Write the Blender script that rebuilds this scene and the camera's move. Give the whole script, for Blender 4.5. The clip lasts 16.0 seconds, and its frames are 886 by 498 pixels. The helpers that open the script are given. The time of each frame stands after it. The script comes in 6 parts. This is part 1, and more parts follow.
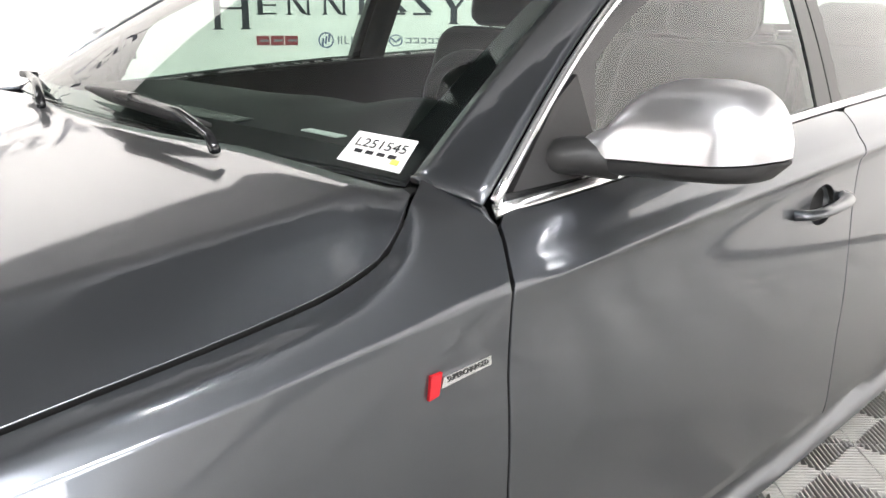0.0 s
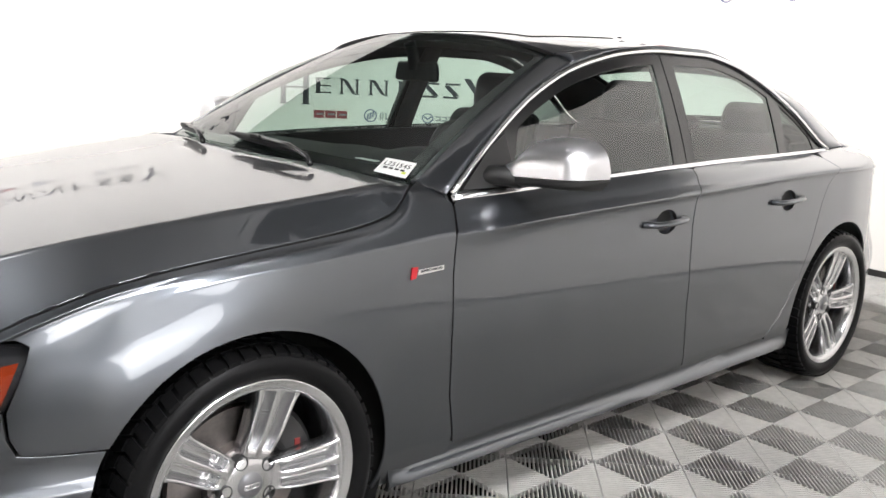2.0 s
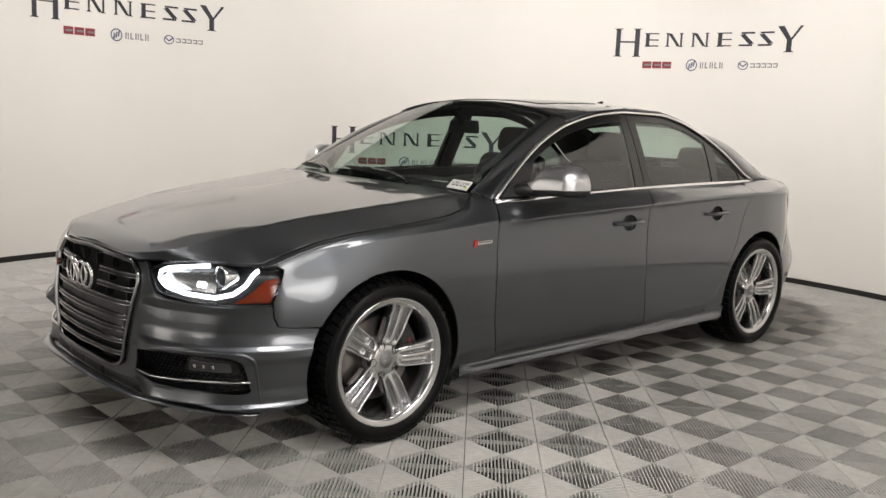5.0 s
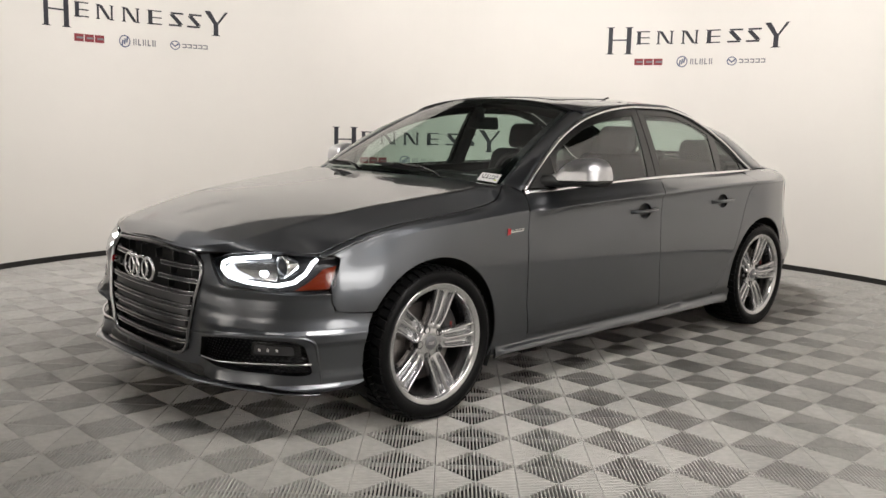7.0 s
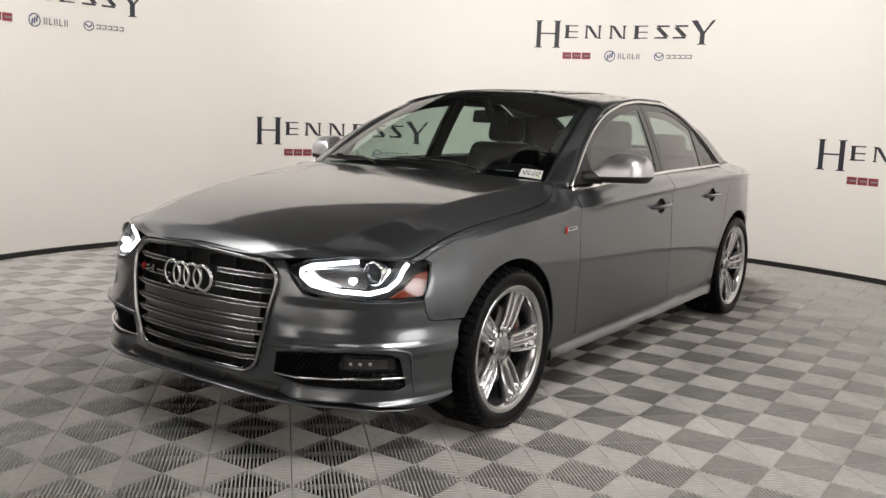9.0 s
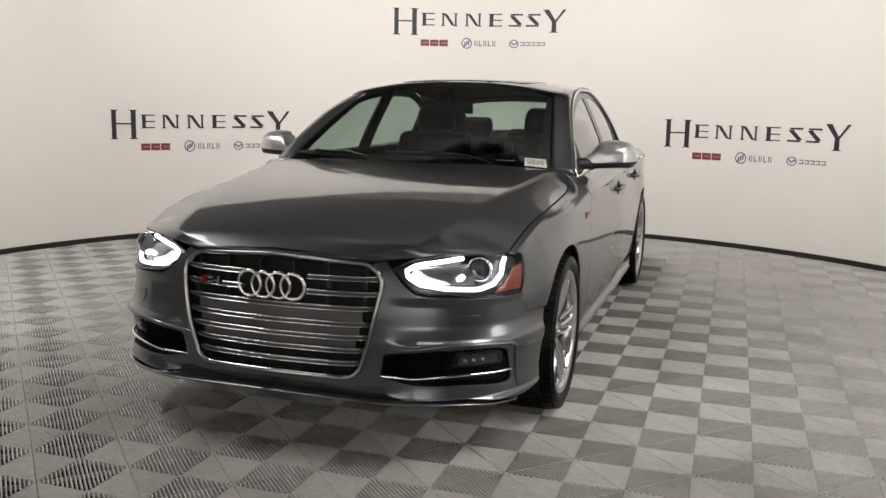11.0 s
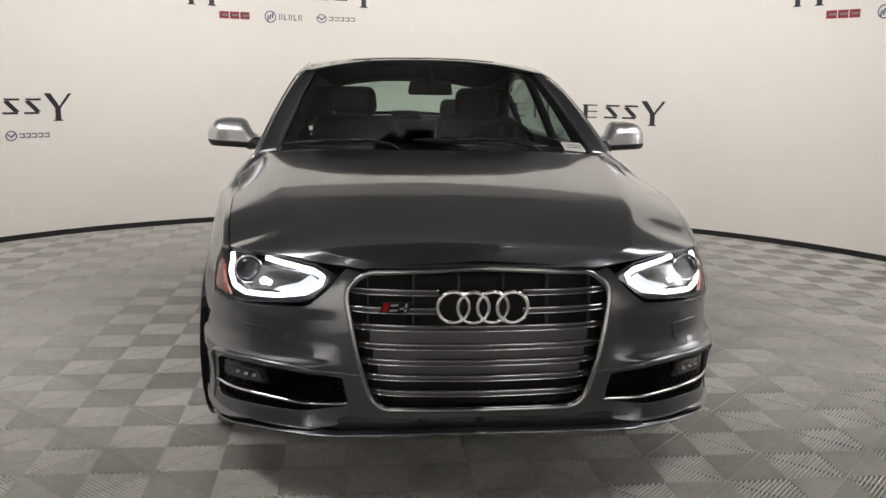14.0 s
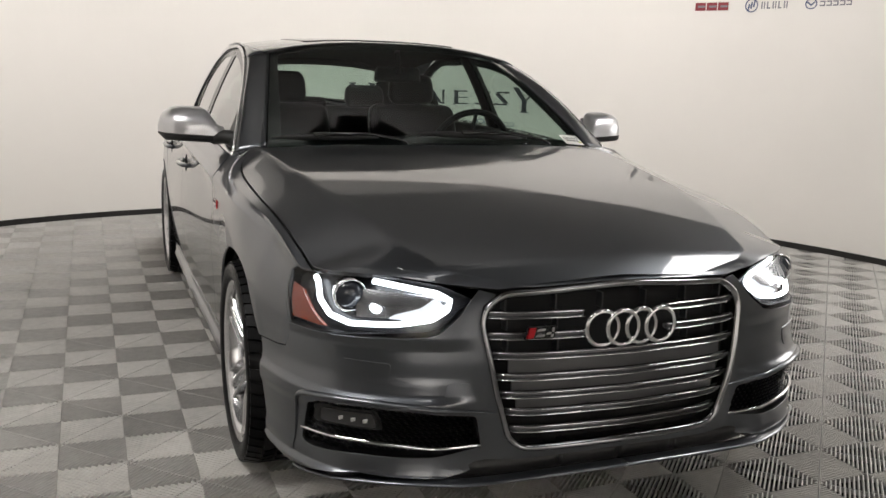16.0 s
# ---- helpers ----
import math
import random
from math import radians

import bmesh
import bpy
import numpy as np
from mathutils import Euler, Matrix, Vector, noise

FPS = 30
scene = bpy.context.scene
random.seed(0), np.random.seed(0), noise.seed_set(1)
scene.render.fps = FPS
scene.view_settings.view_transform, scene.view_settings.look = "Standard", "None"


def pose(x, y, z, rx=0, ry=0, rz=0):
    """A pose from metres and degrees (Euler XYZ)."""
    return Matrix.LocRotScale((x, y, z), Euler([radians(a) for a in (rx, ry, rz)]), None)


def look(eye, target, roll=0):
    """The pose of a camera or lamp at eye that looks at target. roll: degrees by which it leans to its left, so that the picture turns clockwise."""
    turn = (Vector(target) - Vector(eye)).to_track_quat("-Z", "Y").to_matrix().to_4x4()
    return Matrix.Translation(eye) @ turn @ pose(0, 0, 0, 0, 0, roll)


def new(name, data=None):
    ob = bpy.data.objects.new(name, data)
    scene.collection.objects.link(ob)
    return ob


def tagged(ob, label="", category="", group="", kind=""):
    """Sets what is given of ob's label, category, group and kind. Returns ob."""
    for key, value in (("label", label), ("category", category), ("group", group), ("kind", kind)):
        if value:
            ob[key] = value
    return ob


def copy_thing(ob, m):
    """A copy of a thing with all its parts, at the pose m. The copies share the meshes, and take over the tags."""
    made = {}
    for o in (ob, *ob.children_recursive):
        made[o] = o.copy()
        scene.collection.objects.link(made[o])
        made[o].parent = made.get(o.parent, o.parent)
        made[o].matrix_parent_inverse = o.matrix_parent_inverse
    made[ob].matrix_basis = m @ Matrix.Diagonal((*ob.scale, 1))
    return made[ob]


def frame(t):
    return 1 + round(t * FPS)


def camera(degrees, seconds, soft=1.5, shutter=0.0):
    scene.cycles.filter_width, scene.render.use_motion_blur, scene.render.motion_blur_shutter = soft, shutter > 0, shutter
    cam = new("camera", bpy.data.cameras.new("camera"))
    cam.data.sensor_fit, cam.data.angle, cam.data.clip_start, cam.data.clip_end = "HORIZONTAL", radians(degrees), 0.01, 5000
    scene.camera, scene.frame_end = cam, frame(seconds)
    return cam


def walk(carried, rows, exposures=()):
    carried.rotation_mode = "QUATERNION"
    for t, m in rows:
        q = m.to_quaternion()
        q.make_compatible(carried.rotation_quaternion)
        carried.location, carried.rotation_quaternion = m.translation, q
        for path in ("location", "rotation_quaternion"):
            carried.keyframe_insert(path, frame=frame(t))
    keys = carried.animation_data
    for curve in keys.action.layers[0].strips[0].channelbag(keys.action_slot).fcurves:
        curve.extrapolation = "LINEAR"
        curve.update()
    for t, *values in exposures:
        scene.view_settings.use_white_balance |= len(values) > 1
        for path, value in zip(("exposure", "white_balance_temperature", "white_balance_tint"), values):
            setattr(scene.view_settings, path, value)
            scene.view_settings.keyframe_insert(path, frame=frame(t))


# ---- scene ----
cam = camera(52.9, 16.0)
PATH = [
    (0, (1.562, -0.235, 1.223), (0.212, 1.121, 0.639), 0.6),
    (0.5, (1.78, -0.385, 1.231), (0.37, 0.946, 0.738), 1.1),
    (1, (2.015, -0.529, 1.271), (0.572, 0.767, 0.779), 1.0),
    (1.5, (2.242, -0.755, 1.282), (0.807, 0.56, 0.82), 2.2),
    (2, (2.478, -0.949, 1.275), (1.041, 0.38, 0.862), 2.8),
    (2.5, (2.747, -1.151, 1.256), (1.301, 0.178, 0.883), 2.8),
    (3, (2.915, -1.36, 1.262), (1.481, -0.014, 0.894), 3.3),
    (3.5, (3.087, -1.596, 1.295), (1.66, -0.242, 0.934), 3.5),
    (4, (3.283, -1.81, 1.283), (1.837, -0.465, 0.967), 2.6),
    (4.2, (3.383, -1.898, 1.294), (1.925, -0.564, 0.988), 2.8),
    (6.5, (3.533, -2.394, 1.267), (2.097, -1.032, 0.979), 1.6),
    (7, (3.486, -2.502, 1.262), (2.068, -1.123, 0.969), 1.5),
    (7.5, (3.372, -2.582, 1.255), (1.971, -1.186, 0.958), 1.1),
    (8, (3.151, -2.704, 1.256), (1.81, -1.251, 0.954), 1.4),
    (8.5, (2.912, -2.878, 1.259), (1.665, -1.345, 0.953), 1.7),
    (8.7, (2.799, -2.92, 1.25), (1.597, -1.351, 0.945), 1.9),
    (10.8, (1.647, -3.554, 1.265), (0.978, -1.697, 0.94), 1.4),
    (11, (1.53, -3.59, 1.265), (0.913, -1.716, 0.938), 1.1),
    (11.5, (1.191, -3.593, 1.263), (0.704, -1.683, 0.927), 0.7),
    (12, (0.908, -3.656, 1.266), (0.551, -1.719, 0.922), 0.5),
    (12.5, (0.575, -3.608, 1.257), (0.36, -1.651, 0.908), 0.5),
    (13, (0.208, -3.516, 1.258), (0.15, -1.55, 0.898), 1.0),
    (13.5, (-0.083, -3.459, 1.247), (-0.014, -1.493, 0.89), 0.8),
    (14, (-0.376, -3.344, 1.245), (-0.173, -1.387, 0.885), 0.9),
    (14.5, (-0.67, -3.247, 1.247), (-0.324, -1.311, 0.884), 1.2),
    (15, (-0.896, -3.109, 1.242), (-0.432, -1.199, 0.874), 1.3),
    (15.5, (-1.117, -2.929, 1.247), (-0.515, -1.06, 0.868), 1.9),
    (16, (-1.283, -2.768, 1.249), (-0.564, -0.943, 0.861), 1.8),
]
walk(cam, [(t, look(eye, target, roll)) for t, eye, target, roll in PATH],
     exposures=[(0, 1.6, 5950, 10), (0.5, 1.42, 5950, 10), (1, 1.22, 5950, 10), (1.5, 1.12, 5950, 10), (2, 1.0, 5950, 10), (2.5, 0.75, 6000, 10), (3.5, 0.35, 6200, 10), (4.5, 0.08, 6350, 10), (6.5, 0.1, 6350, 10), (8.5, 0.1, 6300, 10), (11, -0.02, 6300, 10), (15, -0.08, 6300, 10), (16, 0.03, 6250, 10)])

# ---- light ----
CX, CY, RAD = -0.03, 1.15, 4.02
world = bpy.data.worlds.new("studio")
world.use_nodes = True
scene.world = world
world.node_tree.nodes["Background"].inputs[0].default_value = (0.9, 0.95, 1.0, 1)
world.node_tree.nodes["Background"].inputs[1].default_value = 0.008


def area(name, m, sx, sy, watts, colour=(1.0, 0.945, 0.88)):
    lamp = bpy.data.lights.new(name, "AREA")
    lamp.shape, lamp.size, lamp.size_y, lamp.energy, lamp.color = "RECTANGLE", sx, sy, watts, colour
    ob = new(name, lamp)
    ob.matrix_world = m
    return ob


# added ceiling lamps, all out of view: place, heading (degrees) and watts; a ring that washes the curved wall, and
# softer ones round the car
RING = 0.6
LAMPS = [(CX + RING * math.cos(radians(a)), CY + RING * math.sin(radians(a)), 3.95, a, 84) for a in (-24, 12, 48, 84, 120, 156, 192)]
# flank, front, and unseen south wall: two added fill lamps each
FILL_LAMPS = [(3.4, -0.1, 4.1, 2.0, 0.9, 26, (1.7, 0.3, 0.0)), (-3.0, -0.7, 4.1, 2.0, 0.9, 30, (-2.0, 0.0, 0.0)),
               (1.3, -2.3, 4.1, 1.2, 0.4, 2, (0.7, -1.7, 0.0)), (-1.3, -2.3, 4.1, 1.2, 0.4, 2, (-0.7, -1.7, 0.0)),
               (2.4, -5.0, 4.1, 1.2, 0.4, 100, (2.4, -7.2, 1.4)), (-2.4, -5.0, 4.1, 1.2, 0.4, 100, (-2.4, -7.2, 1.4))]


def wall_aim(lx, ly, lz, turn):
    """The pose of a lamp that faces the curved wall."""
    return look((lx, ly, lz), (CX + RAD * math.cos(radians(turn)), CY + RAD * math.sin(radians(turn)), 0.9))


# another added one brightens the unseen end of the wall beside the front wheel
LAMPS.append((2.35, -0.35, 3.95, -17, 22))
for lx, ly, lz, turn, watts in LAMPS:
    area("wall_fill", wall_aim(lx, ly, lz, turn), 0.28, 0.3, watts)
for lx, ly, lz, sx, sy, watts, aim in FILL_LAMPS:
    area("fill_light", look((lx, ly, lz), aim), sx, sy, watts).data.spread = radians(75)

# one round soft lamp on a stand at the end of the curved wall, brighter in its middle; out of view, assumed from the
# highlight on the front wing
STAND_AT, STAND_AIM = (3.5, -0.25, 1.4), (0.8, -0.3, 0.7)
for wide, ahead, watts in ((1.4, 0.0, 4.6), (0.7, 0.02, 0.6)):
    glow = area("standing_softbox", look(STAND_AT, STAND_AIM) @ Matrix.Translation((0, 0, -ahead)), wide, wide, watts)
    glow.data.shape, glow.data.spread = "ELLIPSE", radians(80)

# ---- materials ----


def mat(name, colour, rough=0.5, metal=0.0, **more):
    m = bpy.data.materials.new(name)
    m.use_nodes = True
    b = m.node_tree.nodes["Principled BSDF"]
    b.inputs["Base Color"].default_value = (*colour, 1)
    b.inputs["Roughness"].default_value = rough
    b.inputs["Metallic"].default_value = metal
    for key, value in more.items():
        b.inputs[key.replace("_", " ")].default_value = value
    return m


M_WALL = mat("wall_paint", (0.78, 0.75, 0.71), 0.6)
M_TILE = mat("tile_plastic", (0.47, 0.46, 0.437), 0.6, Specular_IOR_Level=0.25)
M_DARK = mat("black_plastic", (0.012, 0.012, 0.012), 0.5)
M_PAINT = mat("grey_paint", (0.100, 0.107, 0.119), 0.34, 0.92, Coat_Weight=1.0, Coat_Roughness=0.035, Coat_IOR=1.55)
M_RED = mat("red_lens", (0.12, 0.005, 0.008), 0.08)
M_ALU = mat("bright_aluminium", (0.82, 0.82, 0.83), 0.22, 1.0)
M_CHROME = mat("chrome", (0.85, 0.85, 0.86), 0.06, 1.0)
M_BLACKGLASS = mat("black_glass", (0.008, 0.008, 0.009), 0.05)
M_TRIMBLACK = mat("gloss_black_trim", (0.012, 0.012, 0.013), 0.18)


def glass(name, tint, strength=1.0):
    m = bpy.data.materials.new(name)
    m.use_nodes = True
    t = m.node_tree
    t.nodes.clear()
    o, mix = t.nodes.new("ShaderNodeOutputMaterial"), t.nodes.new("ShaderNodeMixShader")
    clear, gloss, facing = t.nodes.new("ShaderNodeBsdfTransparent"), t.nodes.new("ShaderNodeBsdfGlossy"), t.nodes.new("ShaderNodeLayerWeight")
    power, scale = t.nodes.new("ShaderNodeMath"), t.nodes.new("ShaderNodeMath")
    clear.inputs[0].default_value = (*tint, 1)
    gloss.inputs["Roughness"].default_value = 0.01
    facing.inputs[0].default_value = 0.5
    power.operation, power.inputs[1].default_value = "POWER", 5.0
    scale.operation, scale.inputs[1].default_value, scale.inputs[2].default_value = "MULTIPLY_ADD", 0.9 * strength, 0.06 * strength
    t.links.new(facing.outputs["Facing"], power.inputs[0])
    t.links.new(power.outputs[0], scale.inputs[0])
    t.links.new(scale.outputs[0], mix.inputs[0])
    t.links.new(clear.outputs[0], mix.inputs[1])
    t.links.new(gloss.outputs[0], mix.inputs[2])
    t.links.new(mix.outputs[0], o.inputs[0])
    return m


M_GLASS = glass("tinted_glass", (0.66, 0.76, 0.71))
M_SIDEGLASS = glass("side_glass", (0.66, 0.76, 0.71), 1.6)
M_GLASSDARK = glass("dark_glass", (0.2, 0.23, 0.22))
M_CLEAR = glass("clear_plastic", (0.95, 0.96, 0.97), 0.5)

M_DARKCHROME = mat("dark_chrome", (0.34, 0.34, 0.35), 0.1, 1.0)
M_GRID = mat("black_grid", (0.010, 0.010, 0.011), 0.3)
M_LENS = mat("fog_lens", (0.05, 0.05, 0.052), 0.08, 0.0)
M_BOWL = mat("lamp_bowl_black", (0.02, 0.02, 0.022), 0.25)
M_SILVERBOWL = mat("lamp_bowl_silver", (0.5, 0.5, 0.51), 0.2, 0.9)
M_PROJECTOR = mat("projector_glass", (0.03, 0.033, 0.04), 0.03)
M_AMBER = mat("amber_lens", (0.2, 0.022, 0.004), 0.08, Coat_Weight=0.5)
M_DRL = mat("running_light", (0.9, 0.9, 0.9), 0.3, Emission_Strength=6.0)
M_DRL.node_tree.nodes["Principled BSDF"].inputs["Emission Color"].default_value = (0.95, 0.98, 1.0, 1)
# weak glow that stands in for the bloom of the running light
M_GLARE = mat("light_guide", (0.3, 0.3, 0.3), 0.3, Emission_Strength=0.8)
M_GLARE.node_tree.nodes["Principled BSDF"].inputs["Emission Color"].default_value = (0.95, 0.98, 1.0, 1)
M_SLAT = mat("slat_grey", (0.05, 0.05, 0.052), 0.35, 0.6)
M_SLATBAR = mat("satin_slat", (0.1, 0.1, 0.103), 0.3, 0.9)
M_COVER = mat("filler_grey", (0.09, 0.09, 0.092), 0.4)
M_BADGERED = mat("badge_red", (0.38, 0.012, 0.018), 0.25)
M_RIM = mat("wheel_silver", (0.64, 0.64, 0.65), 0.2, 0.95, Coat_Weight=0.5, Coat_Roughness=0.08)
M_CAP = mat("cap_grey", (0.22, 0.22, 0.23), 0.35, 0.7)
M_BOLT = mat("bolt_steel", (0.02, 0.02, 0.02), 0.55)
M_RUBBER = mat("tyre_rubber", (0.0055, 0.0055, 0.0058), 0.38, IOR=1.22)
M_DISC = mat("brake_steel", (0.22, 0.2, 0.19), 0.4, 0.9)
M_CALIPERRED = mat("dull_red_mark", (0.16, 0.012, 0.01), 0.5)
M_CALIPER = mat("caliper_dark", (0.02, 0.02, 0.02), 0.35)
M_LINER = mat("arch_liner", (0.006, 0.006, 0.006), 0.8)

M_SATIN = mat("satin_aluminium", (0.66, 0.66, 0.68), 0.36, 1.0)
M_PAPER = mat("white_card", (0.85, 0.85, 0.83), 0.6)
M_INK = mat("black_ink", (0.01, 0.01, 0.012), 0.6)
M_TAB = mat("sticky_tab", (0.6, 0.65, 0.1), 0.6)
M_LEATHER = mat("black_leather", (0.006, 0.006, 0.0065), 0.5, Specular_IOR_Level=0.15)
M_FABRIC = mat("dark_carpet", (0.018, 0.018, 0.019), 0.9)
M_DASH = mat("soft_black_plastic", (0.008, 0.008, 0.0085), 0.6, Specular_IOR_Level=0.2)
M_LINING = mat("grey_lining", (0.016, 0.016, 0.016), 0.9)
M_BASE = mat("black_base", (0.012, 0.011, 0.01), 0.6)
M_SUBFLOOR = mat("dark_subfloor", (0.012, 0.012, 0.012), 0.9)
M_CEILING = mat("grey_ceiling", (0.13, 0.128, 0.125), 0.9)
M_ROOMWALL = mat("grey_room_wall", (0.45, 0.44, 0.42), 0.8)
M_LAMPCASE = mat("lamp_case", (0.6, 0.6, 0.6), 0.5)
M_SIGN = mat("sign_ink", (0.022, 0.022, 0.032), 0.5)
M_SIGNRED = mat("sign_red", (0.24, 0.03, 0.04), 0.5)
M_SIGNBLUE = mat("sign_blue_grey", (0.09, 0.11, 0.2), 0.5)
M_SIGNGREY = mat("sign_grey", (0.2, 0.2, 0.22), 0.5)



def weathered(m, scale, spread, rough_spread=0.0, bump=0.0, bump_scale=None, per_piece=0.0, large=None):
    """Adds fine and broad variation to a material's colour and roughness, and a fine relief."""
    t = m.node_tree
    b = t.nodes["Principled BSDF"]
    base = tuple(b.inputs["Base Color"].default_value)
    coord = t.nodes.new("ShaderNodeNewGeometry")

    def grain(sc, detail=4.0):
        n = t.nodes.new("ShaderNodeTexNoise")
        n.inputs["Scale"].default_value, n.inputs["Detail"].default_value = sc, detail
        t.links.new(coord.outputs["Position"], n.inputs["Vector"])
        return n.outputs["Fac"]

    def math_node(op, x, y):
        n = t.nodes.new("ShaderNodeMath")
        n.operation = op
        for k, value in enumerate((x, y)):
            if isinstance(value, (int, float)):
                n.inputs[k].default_value = value
            else:
                t.links.new(value, n.inputs[k])
        return n.outputs[0]
    fine, broad = grain(scale), grain(large or scale * 0.08, 3.0)
    mixed = math_node("ADD", math_node("MULTIPLY", math_node("SUBTRACT", fine, 0.5), spread), math_node("MULTIPLY", math_node("SUBTRACT", broad, 0.5), spread * 1.2))
    if per_piece:
        info = t.nodes.new("ShaderNodeObjectInfo")
        mixed = math_node("ADD", mixed, math_node("MULTIPLY", math_node("SUBTRACT", info.outputs["Random"], 0.5), per_piece))
    gain = math_node("ADD", mixed, 1.0)
    colour = t.nodes.new("ShaderNodeMix")
    colour.data_type, colour.blend_type = "RGBA", "MULTIPLY"
    colour.inputs[0].default_value = 1.0
    colour.inputs[6].default_value = base
    t.links.new(gain, colour.inputs[7])
    t.links.new(colour.outputs[2], b.inputs["Base Color"])
    if rough_spread:
        r0 = b.inputs["Roughness"].default_value
        t.links.new(math_node("ADD", math_node("MULTIPLY", math_node("SUBTRACT", broad, 0.5), rough_spread), r0), b.inputs["Roughness"])
    if bump:
        relief = t.nodes.new("ShaderNodeBump")
        relief.inputs["Strength"].default_value, relief.inputs["Distance"].default_value = bump, 0.002
        t.links.new(grain(bump_scale or scale), relief.inputs["Height"])
        t.links.new(relief.outputs[0], b.inputs["Normal"])


weathered(M_TILE, 30, 0.40, 0.25, 0.15, 400, per_piece=0.16, large=2.2)
weathered(M_WALL, 5, 0.03, 0.1, 0.05, 120, large=0.5)
weathered(M_PAINT, 900, 0.10, 0.0, large=1.2)
weathered(M_RUBBER, 80, 0.5, 0.2, 0.25, 300)
weathered(M_LEATHER, 12, 0.3, 0.1)
weathered(M_DASH, 60, 0.25, 0.1, 0.2, 600)
weathered(M_FABRIC, 300, 0.5, 0.0, 0.4, 800)
weathered(M_LINING, 200, 0.2, 0.0, 0.05, 700)
weathered(M_DISC, 120, 0.4, 0.2, 0.1, 500)
weathered(M_DARK, 50, 0.3, 0.2, 0.1, 300)
weathered(M_RIM, 60, 0.06, 0.08)
weathered(M_SATIN, 150, 0.05, 0.08)
weathered(M_BASE, 20, 0.4, 0.2)
weathered(M_PAPER, 30, 0.06, 0.0)
weathered(M_SIGN, 8, 0.15, 0.0)

# ---- structure ----


def mesh_object(name, verts, faces, material, smooth=True):
    me = bpy.data.meshes.new(name)
    me.from_pydata(verts, [], faces)
    me.materials.append(material)
    if smooth:
        me.polygons.foreach_set("use_smooth", [True] * len(me.polygons))
    return new(name, me)

# ---- mesh helpers ----
from mathutils.geometry import tessellate_polygon


def spline(*knots):
    """A smooth curve through (position, value) pairs that does not overshoot."""
    xs, ys = np.array([k[0] for k in knots], float), np.array([k[1] for k in knots], float)
    h, d = np.diff(xs), np.diff(ys) / np.diff(xs)
    m = np.zeros(len(xs))
    m[0], m[-1] = d[0], d[-1]
    for i in range(1, len(xs) - 1):
        if d[i - 1] * d[i] > 0:
            m[i] = (h[i - 1] + h[i]) / (h[i - 1] / d[i - 1] + h[i] / d[i])

    def value(x):
        x = np.asarray(x, float)
        i = np.clip(np.searchsorted(xs, x) - 1, 0, len(xs) - 2)
        t = np.clip((x - xs[i]) / h[i], -0.2, 1.2)
        return ((1 + 2 * t) * (1 - t) ** 2 * ys[i] + t * (1 - t) ** 2 * h[i] * m[i]
                + t * t * (3 - 2 * t) * ys[i + 1] + t * t * (t - 1) * h[i] * m[i + 1])
    return value


def dense(points, step=0.02):
    """The polyline with points at most step apart."""
    out = []
    for a, b in zip(points, points[1:]):
        a, b = np.array(a, float), np.array(b, float)
        n = max(1, int(np.ceil(np.abs(b - a).max() / step)))
        out += [tuple(a + (b - a) * k / n) for k in range(n)]
    return out + [tuple(points[-1])]


def rounded(points, r, n=5, closed=True):
    """A polygon with its corners rounded off."""
    out, count = [], len(points)
    for i, p in enumerate(points):
        if not closed and i in (0, count - 1):
            out.append(tuple(p))
            continue
        p, a, b = (np.array(q, float) for q in (p, points[i - 1], points[(i + 1) % count]))
        ra = min(r, 0.45 * np.linalg.norm(a - p)), min(r, 0.45 * np.linalg.norm(b - p))
        pa, pb = p + (a - p) / np.linalg.norm(a - p) * ra[0], p + (b - p) / np.linalg.norm(b - p) * ra[1]
        out += [tuple((1 - t) ** 2 * pa + 2 * t * (1 - t) * p + t * t * pb) for t in np.linspace(0, 1, n)]
    return out


def part(name, bm, material, parent, label="", smooth=False):
    me = bpy.data.meshes.new(name)
    bm.to_mesh(me)
    bm.free()
    me.materials.append(material)
    if smooth:
        me.polygons.foreach_set("use_smooth", [True] * len(me.polygons))
    ob = new(name, me)
    ob.parent = parent
    return tagged(ob, label) if label else ob


def raw(name, verts, faces, material, parent, label="", normals=None, smooth=True):
    me = bpy.data.meshes.new(name)
    me.from_pydata([tuple(v) for v in verts], [], faces)
    me.materials.append(material)
    if smooth:
        me.polygons.foreach_set("use_smooth", [True] * len(me.polygons))
    if normals is not None:
        me.normals_split_custom_set_from_vertices([tuple(n) for n in normals])
    ob = new(name, me)
    ob.parent = parent
    return tagged(ob, label) if label else ob


MID = np.array([0, 1.45, 0.55])


